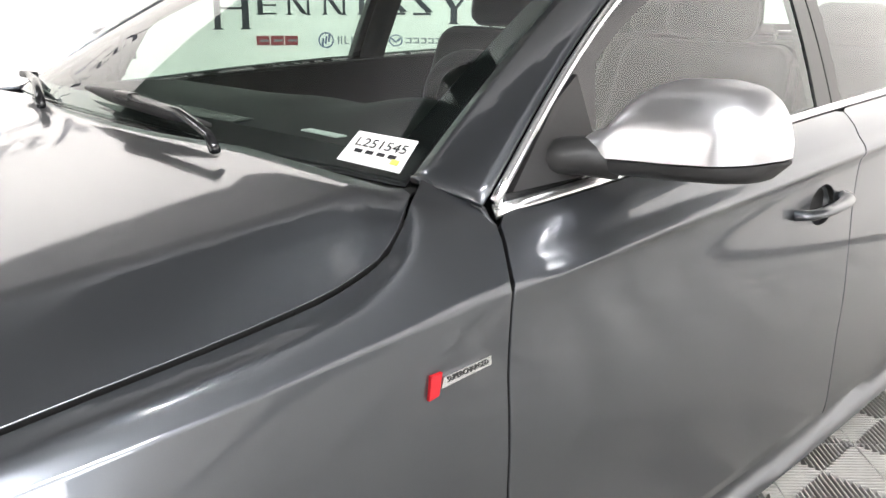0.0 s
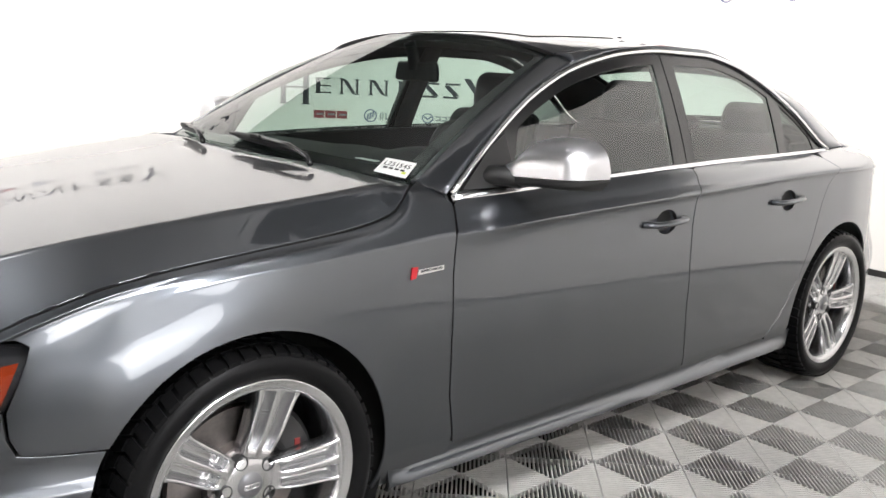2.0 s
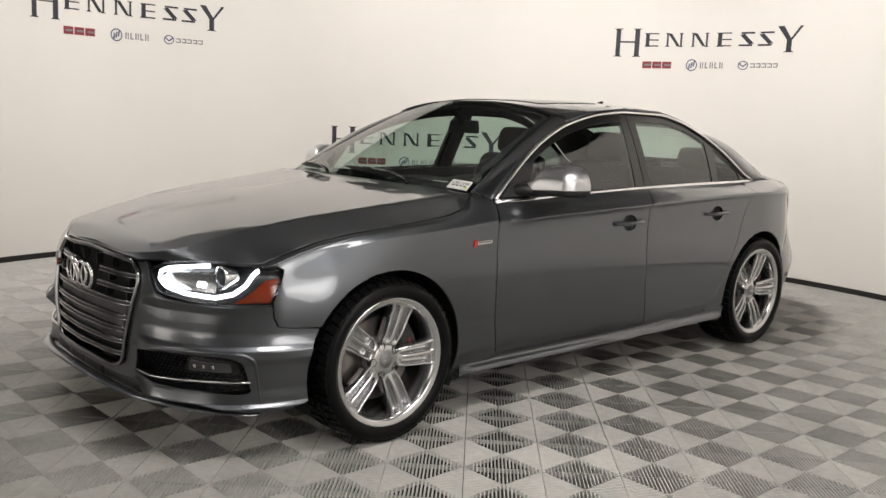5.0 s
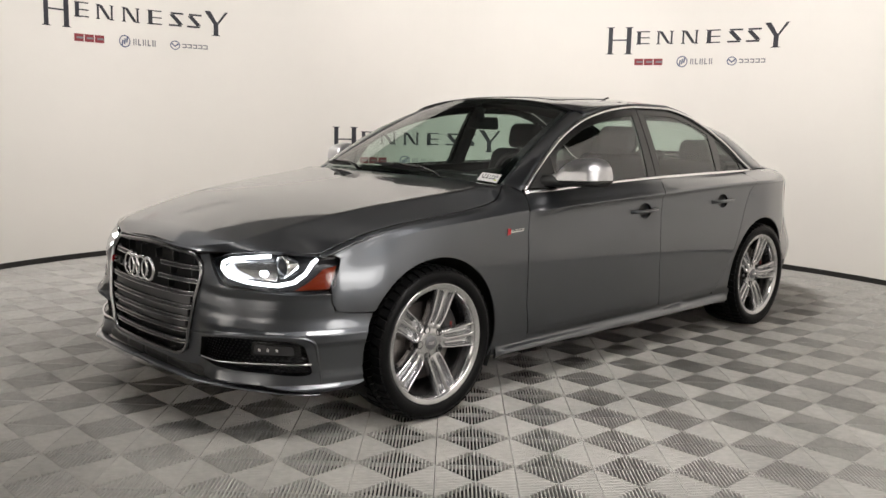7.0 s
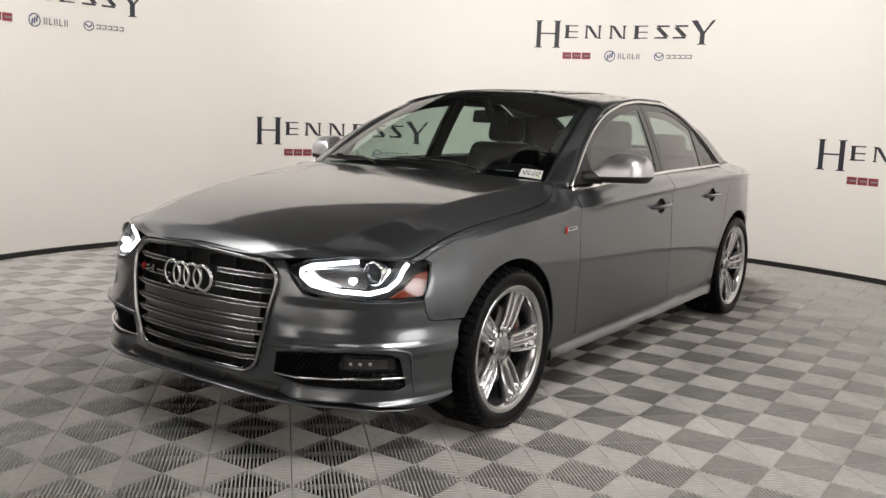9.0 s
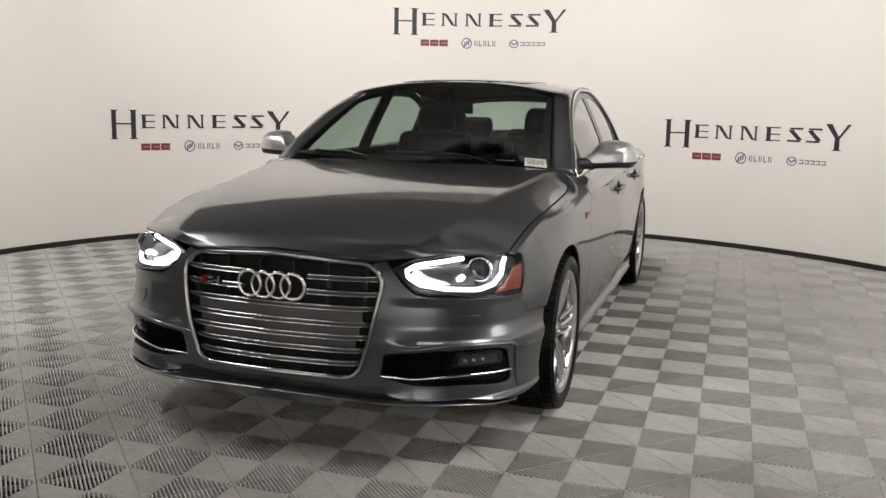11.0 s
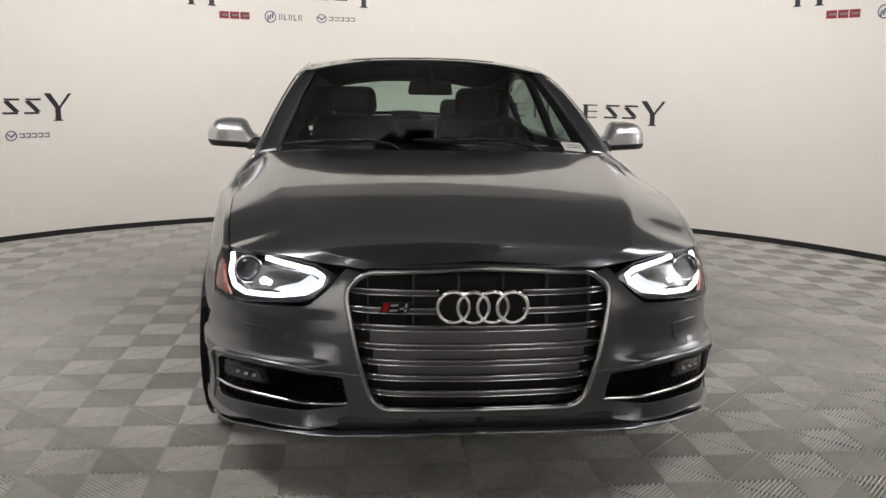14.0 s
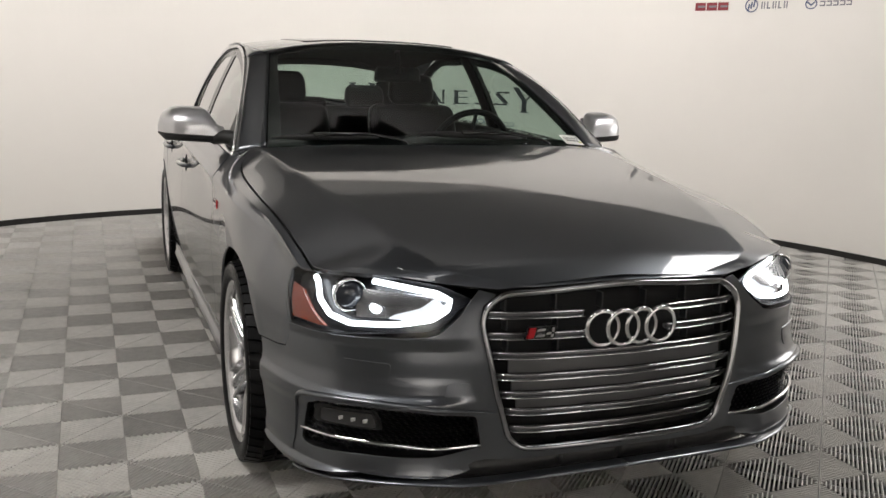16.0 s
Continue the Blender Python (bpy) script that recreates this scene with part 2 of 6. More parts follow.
def panel(name, loops, lift, material, parent, step=(0.04, 0.25), depth=0.014, side=1, label="", out=None):
    """A trimmed piece of the surface lift(a, b), bounded by loops in (a, b), with its edges folded inwards."""
    loops = [[Vector((a, b, 0)) for a, b in loop] for loop in loops]
    flat = [v for loop in loops for v in loop]
    bm = bmesh.new()
    vs = [bm.verts.new(v) for v in flat]
    for tri in tessellate_polygon(loops):
        if len(set(tri)) == 3:
            try:
                bm.faces.new([vs[i] for i in tri])
            except ValueError:
                pass
    for axis in (0, 1):
        lo, hi = min(v[axis] for v in flat), max(v[axis] for v in flat)
        normal = (1, 0, 0) if axis == 0 else (0, 1, 0)
        for k in range(1, int((hi - lo) / step[axis]) + 1):
            at = lo + k * step[axis] - 0.37 * step[axis]
            bmesh.ops.bisect_plane(bm, geom=bm.verts[:] + bm.edges[:] + bm.faces[:], dist=1e-5,
                                   plane_co=(at if axis == 0 else 0, at if axis == 1 else 0, 0), plane_no=normal)
    bmesh.ops.remove_doubles(bm, verts=bm.verts[:], dist=2e-5)
    bm.verts.index_update()
    ab = np.array([v.co[:2] for v in bm.verts])
    p = lift(ab[:, 0], ab[:, 1])
    ea, eb = step[0] * 0.08, step[1] * 0.08
    da = lift(ab[:, 0] + ea, ab[:, 1]) - lift(ab[:, 0] - ea, ab[:, 1])
    db = lift(ab[:, 0], ab[:, 1] + eb) - lift(ab[:, 0], ab[:, 1] - eb)
    n = np.cross(da, db)
    n /= np.linalg.norm(n, axis=1, keepdims=True) + 1e-12
    ref = (p - MID) if out is None else np.tile(np.array(out, float), (len(p), 1))
    if (n * ref).sum() < 0:
        n = -n
    faces = []
    for f in bm.faces:
        ids = [v.index for v in f.verts]
        ring = p[ids] - p[ids[0]]
        area_normal = np.cross(ring, np.roll(ring, -1, axis=0)).sum(0)
        faces.append(ids if np.dot(area_normal, n[ids].mean(0)) > 0 else ids[::-1])
    verts, normals, shade_faces = list(p), list(n), []
    for e in bm.edges:
        if len(e.link_faces) == 1:
            i, j = e.verts[0].index, e.verts[1].index
            q = [p[i], p[j], p[j] - n[j] * depth, p[i] - n[i] * depth]
            fn = np.cross(q[1] - q[0], q[2] - q[0])
            fn /= np.linalg.norm(fn) + 1e-12
            inside = p[[v.index for v in e.link_faces[0].verts]].mean(0)
            ids = list(range(len(verts), len(verts) + 4))
            if np.dot(fn, q[0] - inside) < 0:
                fn, ids = -fn, ids[::-1]
            lipped = material is M_PAINT and depth > 0.01
            if lipped:
                q[2], q[3] = p[j] - n[j] * 0.003, p[i] - n[i] * 0.003
            verts += q
            normals += [fn * 0.4 + n[i], fn * 0.4 + n[j], fn, fn] if depth > 0.004 else [n[i], n[j], fn, fn]
            faces.append(ids)
            # inner part of each fold coloured black for the shade in the gap
            if lipped:
                verts += [q[3], q[2], p[j] - n[j] * depth, p[i] - n[i] * depth]
                normals += [fn] * 4
                shade_faces.append(len(faces))
                faces.append([k + 4 for k in ids])
    bm.free()
    verts, normals = np.array(verts), np.array(normals)
    normals /= np.linalg.norm(normals, axis=1, keepdims=True) + 1e-12
    if side < 0:
        verts, normals, faces = verts * (-1, 1, 1), normals * (-1, 1, 1), [f[::-1] for f in faces]
    ob = raw(name, verts, faces, material, parent, label, normals)
    if shade_faces:
        ob.data.materials.append(M_DARK)
        for k in shade_faces:
            ob.data.polygons[k].material_index = 1
    return ob


def tube(name, points, size, material, parent, label="", closed=False, sides=8, up=None, taper=False):
    """A rod of an oval section along points. size: half width and half height, or one radius."""
    pts = [Vector(p) for p in points]
    wide, high = size if isinstance(size, tuple) else (size, size)
    verts, faces, count = [], [], len(pts)
    side_dir = None
    for i, p in enumerate(pts):
        a = pts[i - 1] if (i or closed) else p
        b = pts[(i + 1) % count] if (i < count - 1 or closed) else p
        d = (b - a).normalized()
        if up is not None:
            side_dir = d.cross(Vector(up)).normalized()
        elif side_dir is None:
            side_dir = d.orthogonal().normalized()
        else:
            side_dir = (side_dir - d * side_dir.dot(d)).normalized()
        lift_dir = side_dir.cross(d)
        k = 1 if not taper else 0.25 + 0.75 * min(1, 4 * min(i, count - 1 - i) / (count - 1))
        for s in range(sides):
            t = 2 * math.pi * (s + 0.5) / sides
            verts.append(p + side_dir * wide * k * math.cos(t) + lift_dir * high * k * math.sin(t))
    for i in range(count if closed else count - 1):
        for s in range(sides):
            j, s2 = (i + 1) % count, (s + 1) % sides
            faces.append((i * sides + s, i * sides + s2, j * sides + s2, j * sides + s))
    if not closed:
        faces += [tuple(range(sides))[::-1], tuple(range((count - 1) * sides, count * sides))]
    return raw(name, verts, faces, material, parent, label)


def box_bm(x0, x1, y0, y1, z0, z1, bevel=0.0, segments=2):
    bm = bmesh.new()
    bmesh.ops.create_cube(bm, size=1)
    for v in bm.verts:
        v.co = ((x0 + x1) / 2 + v.co.x * (x1 - x0), (y0 + y1) / 2 + v.co.y * (y1 - y0), (z0 + z1) / 2 + v.co.z * (z1 - z0))
    if bevel:
        bmesh.ops.bevel(bm, geom=bm.edges[:], offset=bevel, segments=segments, affect="EDGES", profile=0.5)
    return bm


def lathe_bm(profile, n=48, closed=False):
    """Turned about the x axis: profile of (x, radius)."""
    bm = bmesh.new()
    rings = [[bm.verts.new((x, r * math.cos(2 * math.pi * k / n), r * math.sin(2 * math.pi * k / n))) for k in range(n)] for x, r in profile]
    pairs = list(zip(rings, rings[1:])) + ([(rings[-1], rings[0])] if closed else [])
    for a, b in pairs:
        for k in range(n):
            bm.faces.new((a[k], b[k], b[(k + 1) % n], a[(k + 1) % n]))
    bmesh.ops.recalc_face_normals(bm, faces=bm.faces[:])
    return bm


# ---- the car: its surfaces ----
car = tagged(new("car"), "dark metallic grey sports sedan with silver five-spoke wheels and lit headlamps", "car")

WIDE = spline((-0.9, 0.62), (-0.62, 0.75), (-0.54, 0.793), (-0.485, 0.82), (-0.45, 0.834), (-0.25, 0.885), (0, 0.902), (0.35, 0.896), (0.8, 0.898), (1.6, 0.905), (2.3, 0.902), (2.8, 0.905), (3.08, 0.878), (3.3, 0.80), (3.6, 0.65), (3.8, 0.52))
CREASE_IN = spline((-0.8, 0.05), (-0.45, 0.035), (-0.4, 0.043), (-0.3, 0.059), (-0.2, 0.056), (-0.1, 0.048), (0, 0.036), (0.1, 0.024), (0.21, 0.018), (0.4, 0.015), (0.57, 0.011), (0.75, 0.006), (3.8, 0.006))
CREASE = spline((-0.8, 0.62), (-0.5, 0.692), (-0.4, 0.726), (-0.3, 0.757), (-0.2, 0.783), (-0.1, 0.803), (0, 0.817), (0.1, 0.826), (0.21, 0.832), (0.4, 0.840), (0.57, 0.848), (0.99, 0.866), (1.59, 0.885), (2.79, 0.912), (3.1, 0.91), (3.4, 0.885), (3.8, 0.83))
BELT = spline((0.6, 0.927), (0.84, 0.934), (1.3, 0.954), (1.74, 0.965), (2.34, 0.972), (2.96, 0.974), (3.15, 0.976), (3.4, 0.962), (3.6, 0.935), (3.8, 0.885))
BELT_X = spline((0.6, 0.80), (1.3, 0.80), (1.74, 0.79), (2.34, 0.765), (2.96, 0.71), (3.2, 0.678), (3.5, 0.628), (3.65, 0.585), (3.8, 0.50))
GAP_X = spline((-0.82, 0.2), (-0.79, 0.33), (-0.762, 0.405), (-0.728, 0.502), (-0.678, 0.602), (-0.646, 0.652), (-0.61, 0.70), (-0.57, 0.737), (-0.512, 0.763), (-0.45, 0.771), (-0.35, 0.783), (-0.2, 0.795), (0, 0.808), (0.2, 0.812), (0.32, 0.812), (0.42, 0.802), (0.47, 0.786), (0.503, 0.765), (0.55, 0.73), (0.6, 0.69), (0.7, 0.62))
GAP_Z = spline((-0.82, 0.710), (-0.79, 0.713), (-0.762, 0.717), (-0.728, 0.726), (-0.678, 0.737), (-0.61, 0.7385), (-0.55, 0.7365), (-0.512, 0.7345), (-0.48, 0.743), (-0.4, 0.772), (-0.28, 0.805), (-0.12, 0.831), (0.05, 0.849), (0.2, 0.863), (0.32, 0.877), (0.42, 0.898), (0.47, 0.928), (0.503, 0.949), (0.55, 0.958), (0.62, 0.964))
FOLD_X = spline((-0.82, 0.12), (-0.79, 0.25), (-0.762, 0.345), (-0.745, 0.405), (-0.73, 0.448), (-0.7, 0.484), (-0.6, 0.5134), (-0.5, 0.5412), (-0.4, 0.5673), (-0.3, 0.5918), (-0.2, 0.6146), (-0.1, 0.6358), (0, 0.6553), (0.1, 0.6732), (0.2, 0.6894), (0.3, 0.7039), (0.4, 0.7135), (0.46, 0.714), (0.52, 0.70), (0.6, 0.65), (0.7, 0.58), (3.2, 0.55), (3.5, 0.50), (3.8, 0.40))
FOLD_Z = spline((-0.82, 0.7125), (-0.79, 0.7225), (-0.762, 0.735), (-0.745, 0.7435), (-0.73, 0.751), (-0.7, 0.7615), (-0.6, 0.7906), (-0.5, 0.8156), (-0.4, 0.837), (-0.3, 0.8553), (-0.2, 0.8711), (-0.1, 0.8849), (0, 0.8973), (0.1, 0.9088), (0.2, 0.9199), (0.3, 0.9313), (0.4, 0.9433), (0.5, 0.9546), (0.7, 0.966), (3.2, 1.02), (3.5, 0.984), (3.65, 0.95), (3.8, 0.90))
TOP_Z = spline((-0.82, 0.714), (-0.79, 0.7335), (-0.76, 0.752), (-0.73, 0.7675), (-0.7, 0.7804), (-0.6, 0.8086), (-0.5, 0.833), (-0.4, 0.8541), (-0.3, 0.8723), (-0.2, 0.8882), (-0.1, 0.9023), (0, 0.9149), (0.1, 0.9267), (0.2, 0.9381), (0.3, 0.9496), (0.4, 0.9617), (0.5, 0.9749), (0.65, 0.985), (3.2, 1.045), (3.5, 1.012), (3.65, 0.985), (3.8, 0.945))


def section(y, front):
    """Twelve knots of the half section at each y, from the sill to the middle."""
    y = np.asarray(y, float)
    w, c, lean = WIDE(y), CREASE(y), CREASE_IN(y)
    gx, gz = (GAP_X(y), GAP_Z(y)) if front else (BELT_X(y), BELT(y))
    o = np.zeros_like(y)
    sill = spline((-0.5, 0.0), (0.4, 0.0), (3.5, 0.0))(y)
    low = np.clip(c / 0.85, 0.5, 1.0)
    k = np.clip((y - 0.33) / 0.27, 0, 1) if front else o
    k = k * k * (3 - 2 * k)
    q = np.clip((y - 0.1) / 0.8, 0, 1)
    q = q * q * (3 - 2 * q)
    # the shoulder behind the doors is fuller
    r = np.clip((y - 2.85) / 0.3, 0, 1)
    r = r * r * (3 - 2 * r)
    shoulder_x, shoulder_z = (w - 0.026) * (1 - r) + (w - lean - 0.27 * (w - lean - gx)) * r, (c + 0.018) * (1 - r) + (c + 0.62 * (gz - c)) * r
    xs = [w - 0.12 + o, w - 0.052, w - 0.020, w - 0.008, w, w - 0.30 * lean * (1 - q) - 0.013 * q, w - lean, (0.5 * (w - lean + gx) + 0.006 if front else shoulder_x) * (1 - k) + 0.808 * k, gx, FOLD_X(y), FOLD_X(y) * 0.5, o]
    zs = [0.19 + o + sill, 0.205 + o, 0.30 * low, 0.45 * low, 0.62 * low, (0.62 * low + 0.56 * (c - 0.62 * low)) * (1 - q) + (c - 0.045) * q, c, (0.5 * (c + gz) + 0.004 if front else shoulder_z) * (1 - k) + 0.922 * k, gz, FOLD_Z(y), FOLD_Z(y) * 0.3 + TOP_Z(y) * 0.7, TOP_Z(y)]
    return np.stack(xs, -1), np.stack(zs, -1)


def body(front):
    def lift(y, v):
        y, v = np.asarray(y, float), np.asarray(v, float)
        xs, zs = section(y, front)
        i = np.clip(np.floor(v).astype(int), 0, 10)
        t = v - i
        out = []
        for k, ghost in ((xs, -1), (zs, 1)):
            m = np.empty_like(k)
            m[..., 1:-1] = (k[..., 2:] - k[..., :-2]) / 2
            m[..., 0], m[..., -1] = k[..., 1] - k[..., 0], (ghost * k[..., -2] - k[..., -2]) / 2
            start, end = m.copy(), m.copy()
            for j, sharp in ((2, 0.6), (6, 0.95), (9, 0.9)):
                start[..., j] += sharp * (k[..., j + 1] - k[..., j] - m[..., j])
                end[..., j] += sharp * (k[..., j] - k[..., j - 1] - m[..., j])
            a, b = np.take_along_axis(k, i[..., None], -1)[..., 0], np.take_along_axis(k, i[..., None] + 1, -1)[..., 0]
            ma, mb = np.take_along_axis(start, i[..., None], -1)[..., 0], np.take_along_axis(end, i[..., None] + 1, -1)[..., 0]
            out.append((1 + 2 * t) * (1 - t) ** 2 * a + t * (1 - t) ** 2 * ma + t * t * (3 - 2 * t) * b + t * t * (t - 1) * mb)
        return np.stack([out[0], y, out[1]], -1)
    return lift


FRONT, SIDE = body(True), body(False)
VS = np.linspace(0.6, 8, 149)


def on_side(points, front=False):
    """Points (y, z) of the side view as (y, v) of the surface."""
    out = []
    for y, z in points:
        zs = (FRONT if front else SIDE)(np.full(149, float(y)), VS)[:, 2]
        out.append((y, float(np.interp(z, zs, VS))))
    return out


def side_x(y, z, front=False):
    (_, v), = on_side([(y, z)], front)
    return float((FRONT if front else SIDE)(np.array([y]), np.array([v]))[0, 0])


# plan of the nose, from the middle to the wheel arch
PLAN = np.array([(0, -0.848), (0.2, -0.836), (0.39, -0.80), (0.55, -0.752), (0.65, -0.70), (0.733, -0.625), (0.783, -0.54), (0.818, -0.45), (0.845, -0.34), (0.87, -0.2)])
ARC = np.concatenate([[0], np.cumsum(np.linalg.norm(np.diff(PLAN, axis=0), axis=1))])
PLAN_X, PLAN_Y = spline(*zip(ARC, PLAN[:, 0])), spline(*zip(ARC, PLAN[:, 1]))
SS = np.linspace(0, ARC[-1], 200)
RELIEF = spline((0.10, 0.02), (0.20, 0.05), (0.225, 0.052), (0.245, 0.036), (0.30, 0.026), (0.38, 0.028), (0.41, 0.034), (0.43, 0.034), (0.455, 0.018), (0.5, 0.005), (0.56, 0.004), (0.6, 0.014), (0.66, 0.010), (0.72, 0.0), (0.8, 0.0))
NOSE = spline((0.10, 0.022), (0.19, 0.022), (0.215, 0.016), (0.26, 0.008), (0.34, 0.010), (0.44, 0.016), (0.52, 0.012), (0.6, 0.0), (0.68, -0.018), (0.74, -0.05), (0.8, -0.1))
Z_ROW = np.linspace(0.1, 0.8, 80)
X_ROW = np.array([side_x(-0.34, z, True) for z in Z_ROW]) / 0.85


def nose(s, z):
    s, z = np.asarray(s, float), np.asarray(z, float)
    k = np.interp(z, Z_ROW, X_ROW)
    fade = np.clip((ARC[-2] - s) / ARC[-2] * 2.5, 0, 1)
    fade = fade * fade * (3 - 2 * fade)
    nx, ny = plan_normal(s)
    hold = np.interp(z, [0.40, 0.50], [0.85, 0.25])
    grow = np.clip((s - 0.40) / 0.10, 0, 1) * (hold + (1 - hold) * np.clip((ARC[-2] - s) / 0.16, 0, 1))
    r = RELIEF(z) * grow
    return np.stack([PLAN_X(s) * (1 + (k - 1) * np.clip(s / ARC[-2], 0, 1) ** 2) + nx * r, PLAN_Y(s) - NOSE(z) * fade + ny * r, z], -1)


def plan_normal(s):
    """The outward direction of the nose in plan."""
    s = np.clip(np.asarray(s, float), 0.001, ARC[-1] - 0.001)
    dx, dy = PLAN_X(s + 0.01) - PLAN_X(s - 0.01), PLAN_Y(s + 0.01) - PLAN_Y(s - 0.01)
    size = np.hypot(dx, dy)
    return dy / size, -dx / size


def s_x(x):
    return float(np.interp(x, PLAN_X(SS), SS))


def s_y(y):
    return float(np.interp(y, PLAN_Y(SS), SS))


def on_nose(x, z, proud=0.0):
    """A point of the nose at x (either sign) and z, moved forwards by proud."""
    p = nose(np.array([s_x(abs(x))]), np.array([z]))[0]
    return np.array([math.copysign(p[0], x) if x else 0, p[1] - proud, z])


BELT_TRIM = [(0.62, 0.934), (0.78, 1.047), (0.91, 1.128), (1.04, 1.196), (1.22, 1.265), (1.38, 1.304), (1.54, 1.33), (1.77, 1.346), (2.07, 1.343), (2.26, 1.313), (2.45, 1.25), (2.68, 1.138), (2.88, 1.012), (2.97, 0.974)]
RAIL = spline(*BELT_TRIM)


def cabin(y, z):
    """The leaning side of the cabin above the belt."""
    y, z = np.asarray(y, float), np.asarray(z, float)
    h = z - BELT(y)
    return np.stack([BELT_X(y) - 0.36 * h - 0.28 * h * np.abs(h), y, z], -1)


def screen(s, t):
    """The windscreen: s across, t upwards."""
    s, t = np.asarray(s, float), np.asarray(t, float)
    x = s * (0.700 + (0.552 - 0.700) * t)
    y = (0.462 + 0.118 * s * s) * (1 - t) + (1.235 + 0.055 * s * s) * t
    z = (0.985 - 0.028 * s * s) * (1 - t) + (1.374 - 0.047 * np.abs(s) ** 2.4) * t
    b = 4 * t * (1 - t) * 0.017
    return np.stack([x, y - b * 0.5, z + b * 0.85], -1)


def back(s, t):
    """The rear window: s across, t upwards."""
    s, t = np.asarray(s, float), np.asarray(t, float)
    x = s * (0.58 + (0.48 - 0.58) * t)
    y = (3.40 - 0.12 * s * s) * (1 - t) + (2.74 - 0.06 * s * s) * t
    z = (1.042 - 0.03 * s * s) * (1 - t) + (1.308 - 0.052 * np.abs(s) ** 2.4) * t
    b = 4 * t * (1 - t) * 0.030
    return np.stack([x, y + b * 0.45, z + b * 0.85], -1)


ROOF_Z = spline((1.2, 1.366), (1.24, 1.374), (1.5, 1.392), (1.9, 1.400), (2.3, 1.390), (2.6, 1.356), (2.78, 1.322))


EDGE_Z = spline((1.2, 1.31), (1.3, 1.325), (1.38, 1.334), (1.54, 1.348), (1.77, 1.358), (2.07, 1.354), (2.26, 1.332), (2.45, 1.298), (2.8, 1.235))
EDGE_X = spline((1.2, 0.563), (1.3, 0.588), (1.5, 0.604), (1.77, 0.606), (2.07, 0.60), (2.3, 0.578), (2.55, 0.53), (2.7, 0.478), (2.8, 0.44))


def roof_edge(y):
    """Where the roof meets the rail: x, z."""
    return EDGE_X(y), EDGE_Z(y)


def roof(y, s):
    y, s = np.asarray(y, float), np.asarray(s, float)
    x, z = roof_edge(y)
    c = ROOF_Z(y)
    return np.stack([x * s, y, c - (c - z) * np.abs(s) ** 2.6], -1)

# ---- the car: body panels ----
ARCH = 0.368


def arch(cy, z_from, z_to, r=ARCH, n=28):
    """Points of a wheel arch from the front foot over the top to the rear foot."""
    a0, a1 = math.pi - math.asin((z_from - 0.325) / r), math.asin((z_to - 0.325) / r)
    return [(cy + r * math.cos(a), 0.325 + r * math.sin(a)) for a in np.linspace(a0, a1, n)]


GATE_F = [(0.60, 0.205), (0.598, 0.30), (0.572, 0.42), (0.561, 0.58), (0.561, 0.74), (0.570, 0.846), (0.612, 0.915)]
GATE_B = [(1.69, 0.275), (1.668, 0.38), (1.645, 0.5), (1.632, 0.65), (1.638, 0.78), (1.655, 0.875), (1.73, 0.955)]
GATE_R = [(2.27, 0.275), (2.36, 0.364), (2.45, 0.50), (2.52, 0.66), (2.57, 0.78), (2.62, 0.86), (2.74, 0.955)]


def shifted(points, d):
    return [(y + d, z) for y, z in points]


def loop_of(*runs, front=False, step=0.02):
    return on_side(dense([p for run in runs for p in run] + [runs[0][0]], step)[:-1], front)




def gap_v(y, d):
    """The surface parameter d metres inwards (or outwards) of the hood gap."""
    vs = np.linspace(7.5, 8.3, 161)
    p = FRONT(np.full(161, float(y)), vs)
    run = np.concatenate([[0], np.cumsum(np.linalg.norm(np.diff(p, axis=0), axis=1))])
    return float(np.interp(np.interp(8.0, vs, run) + d, run, vs))


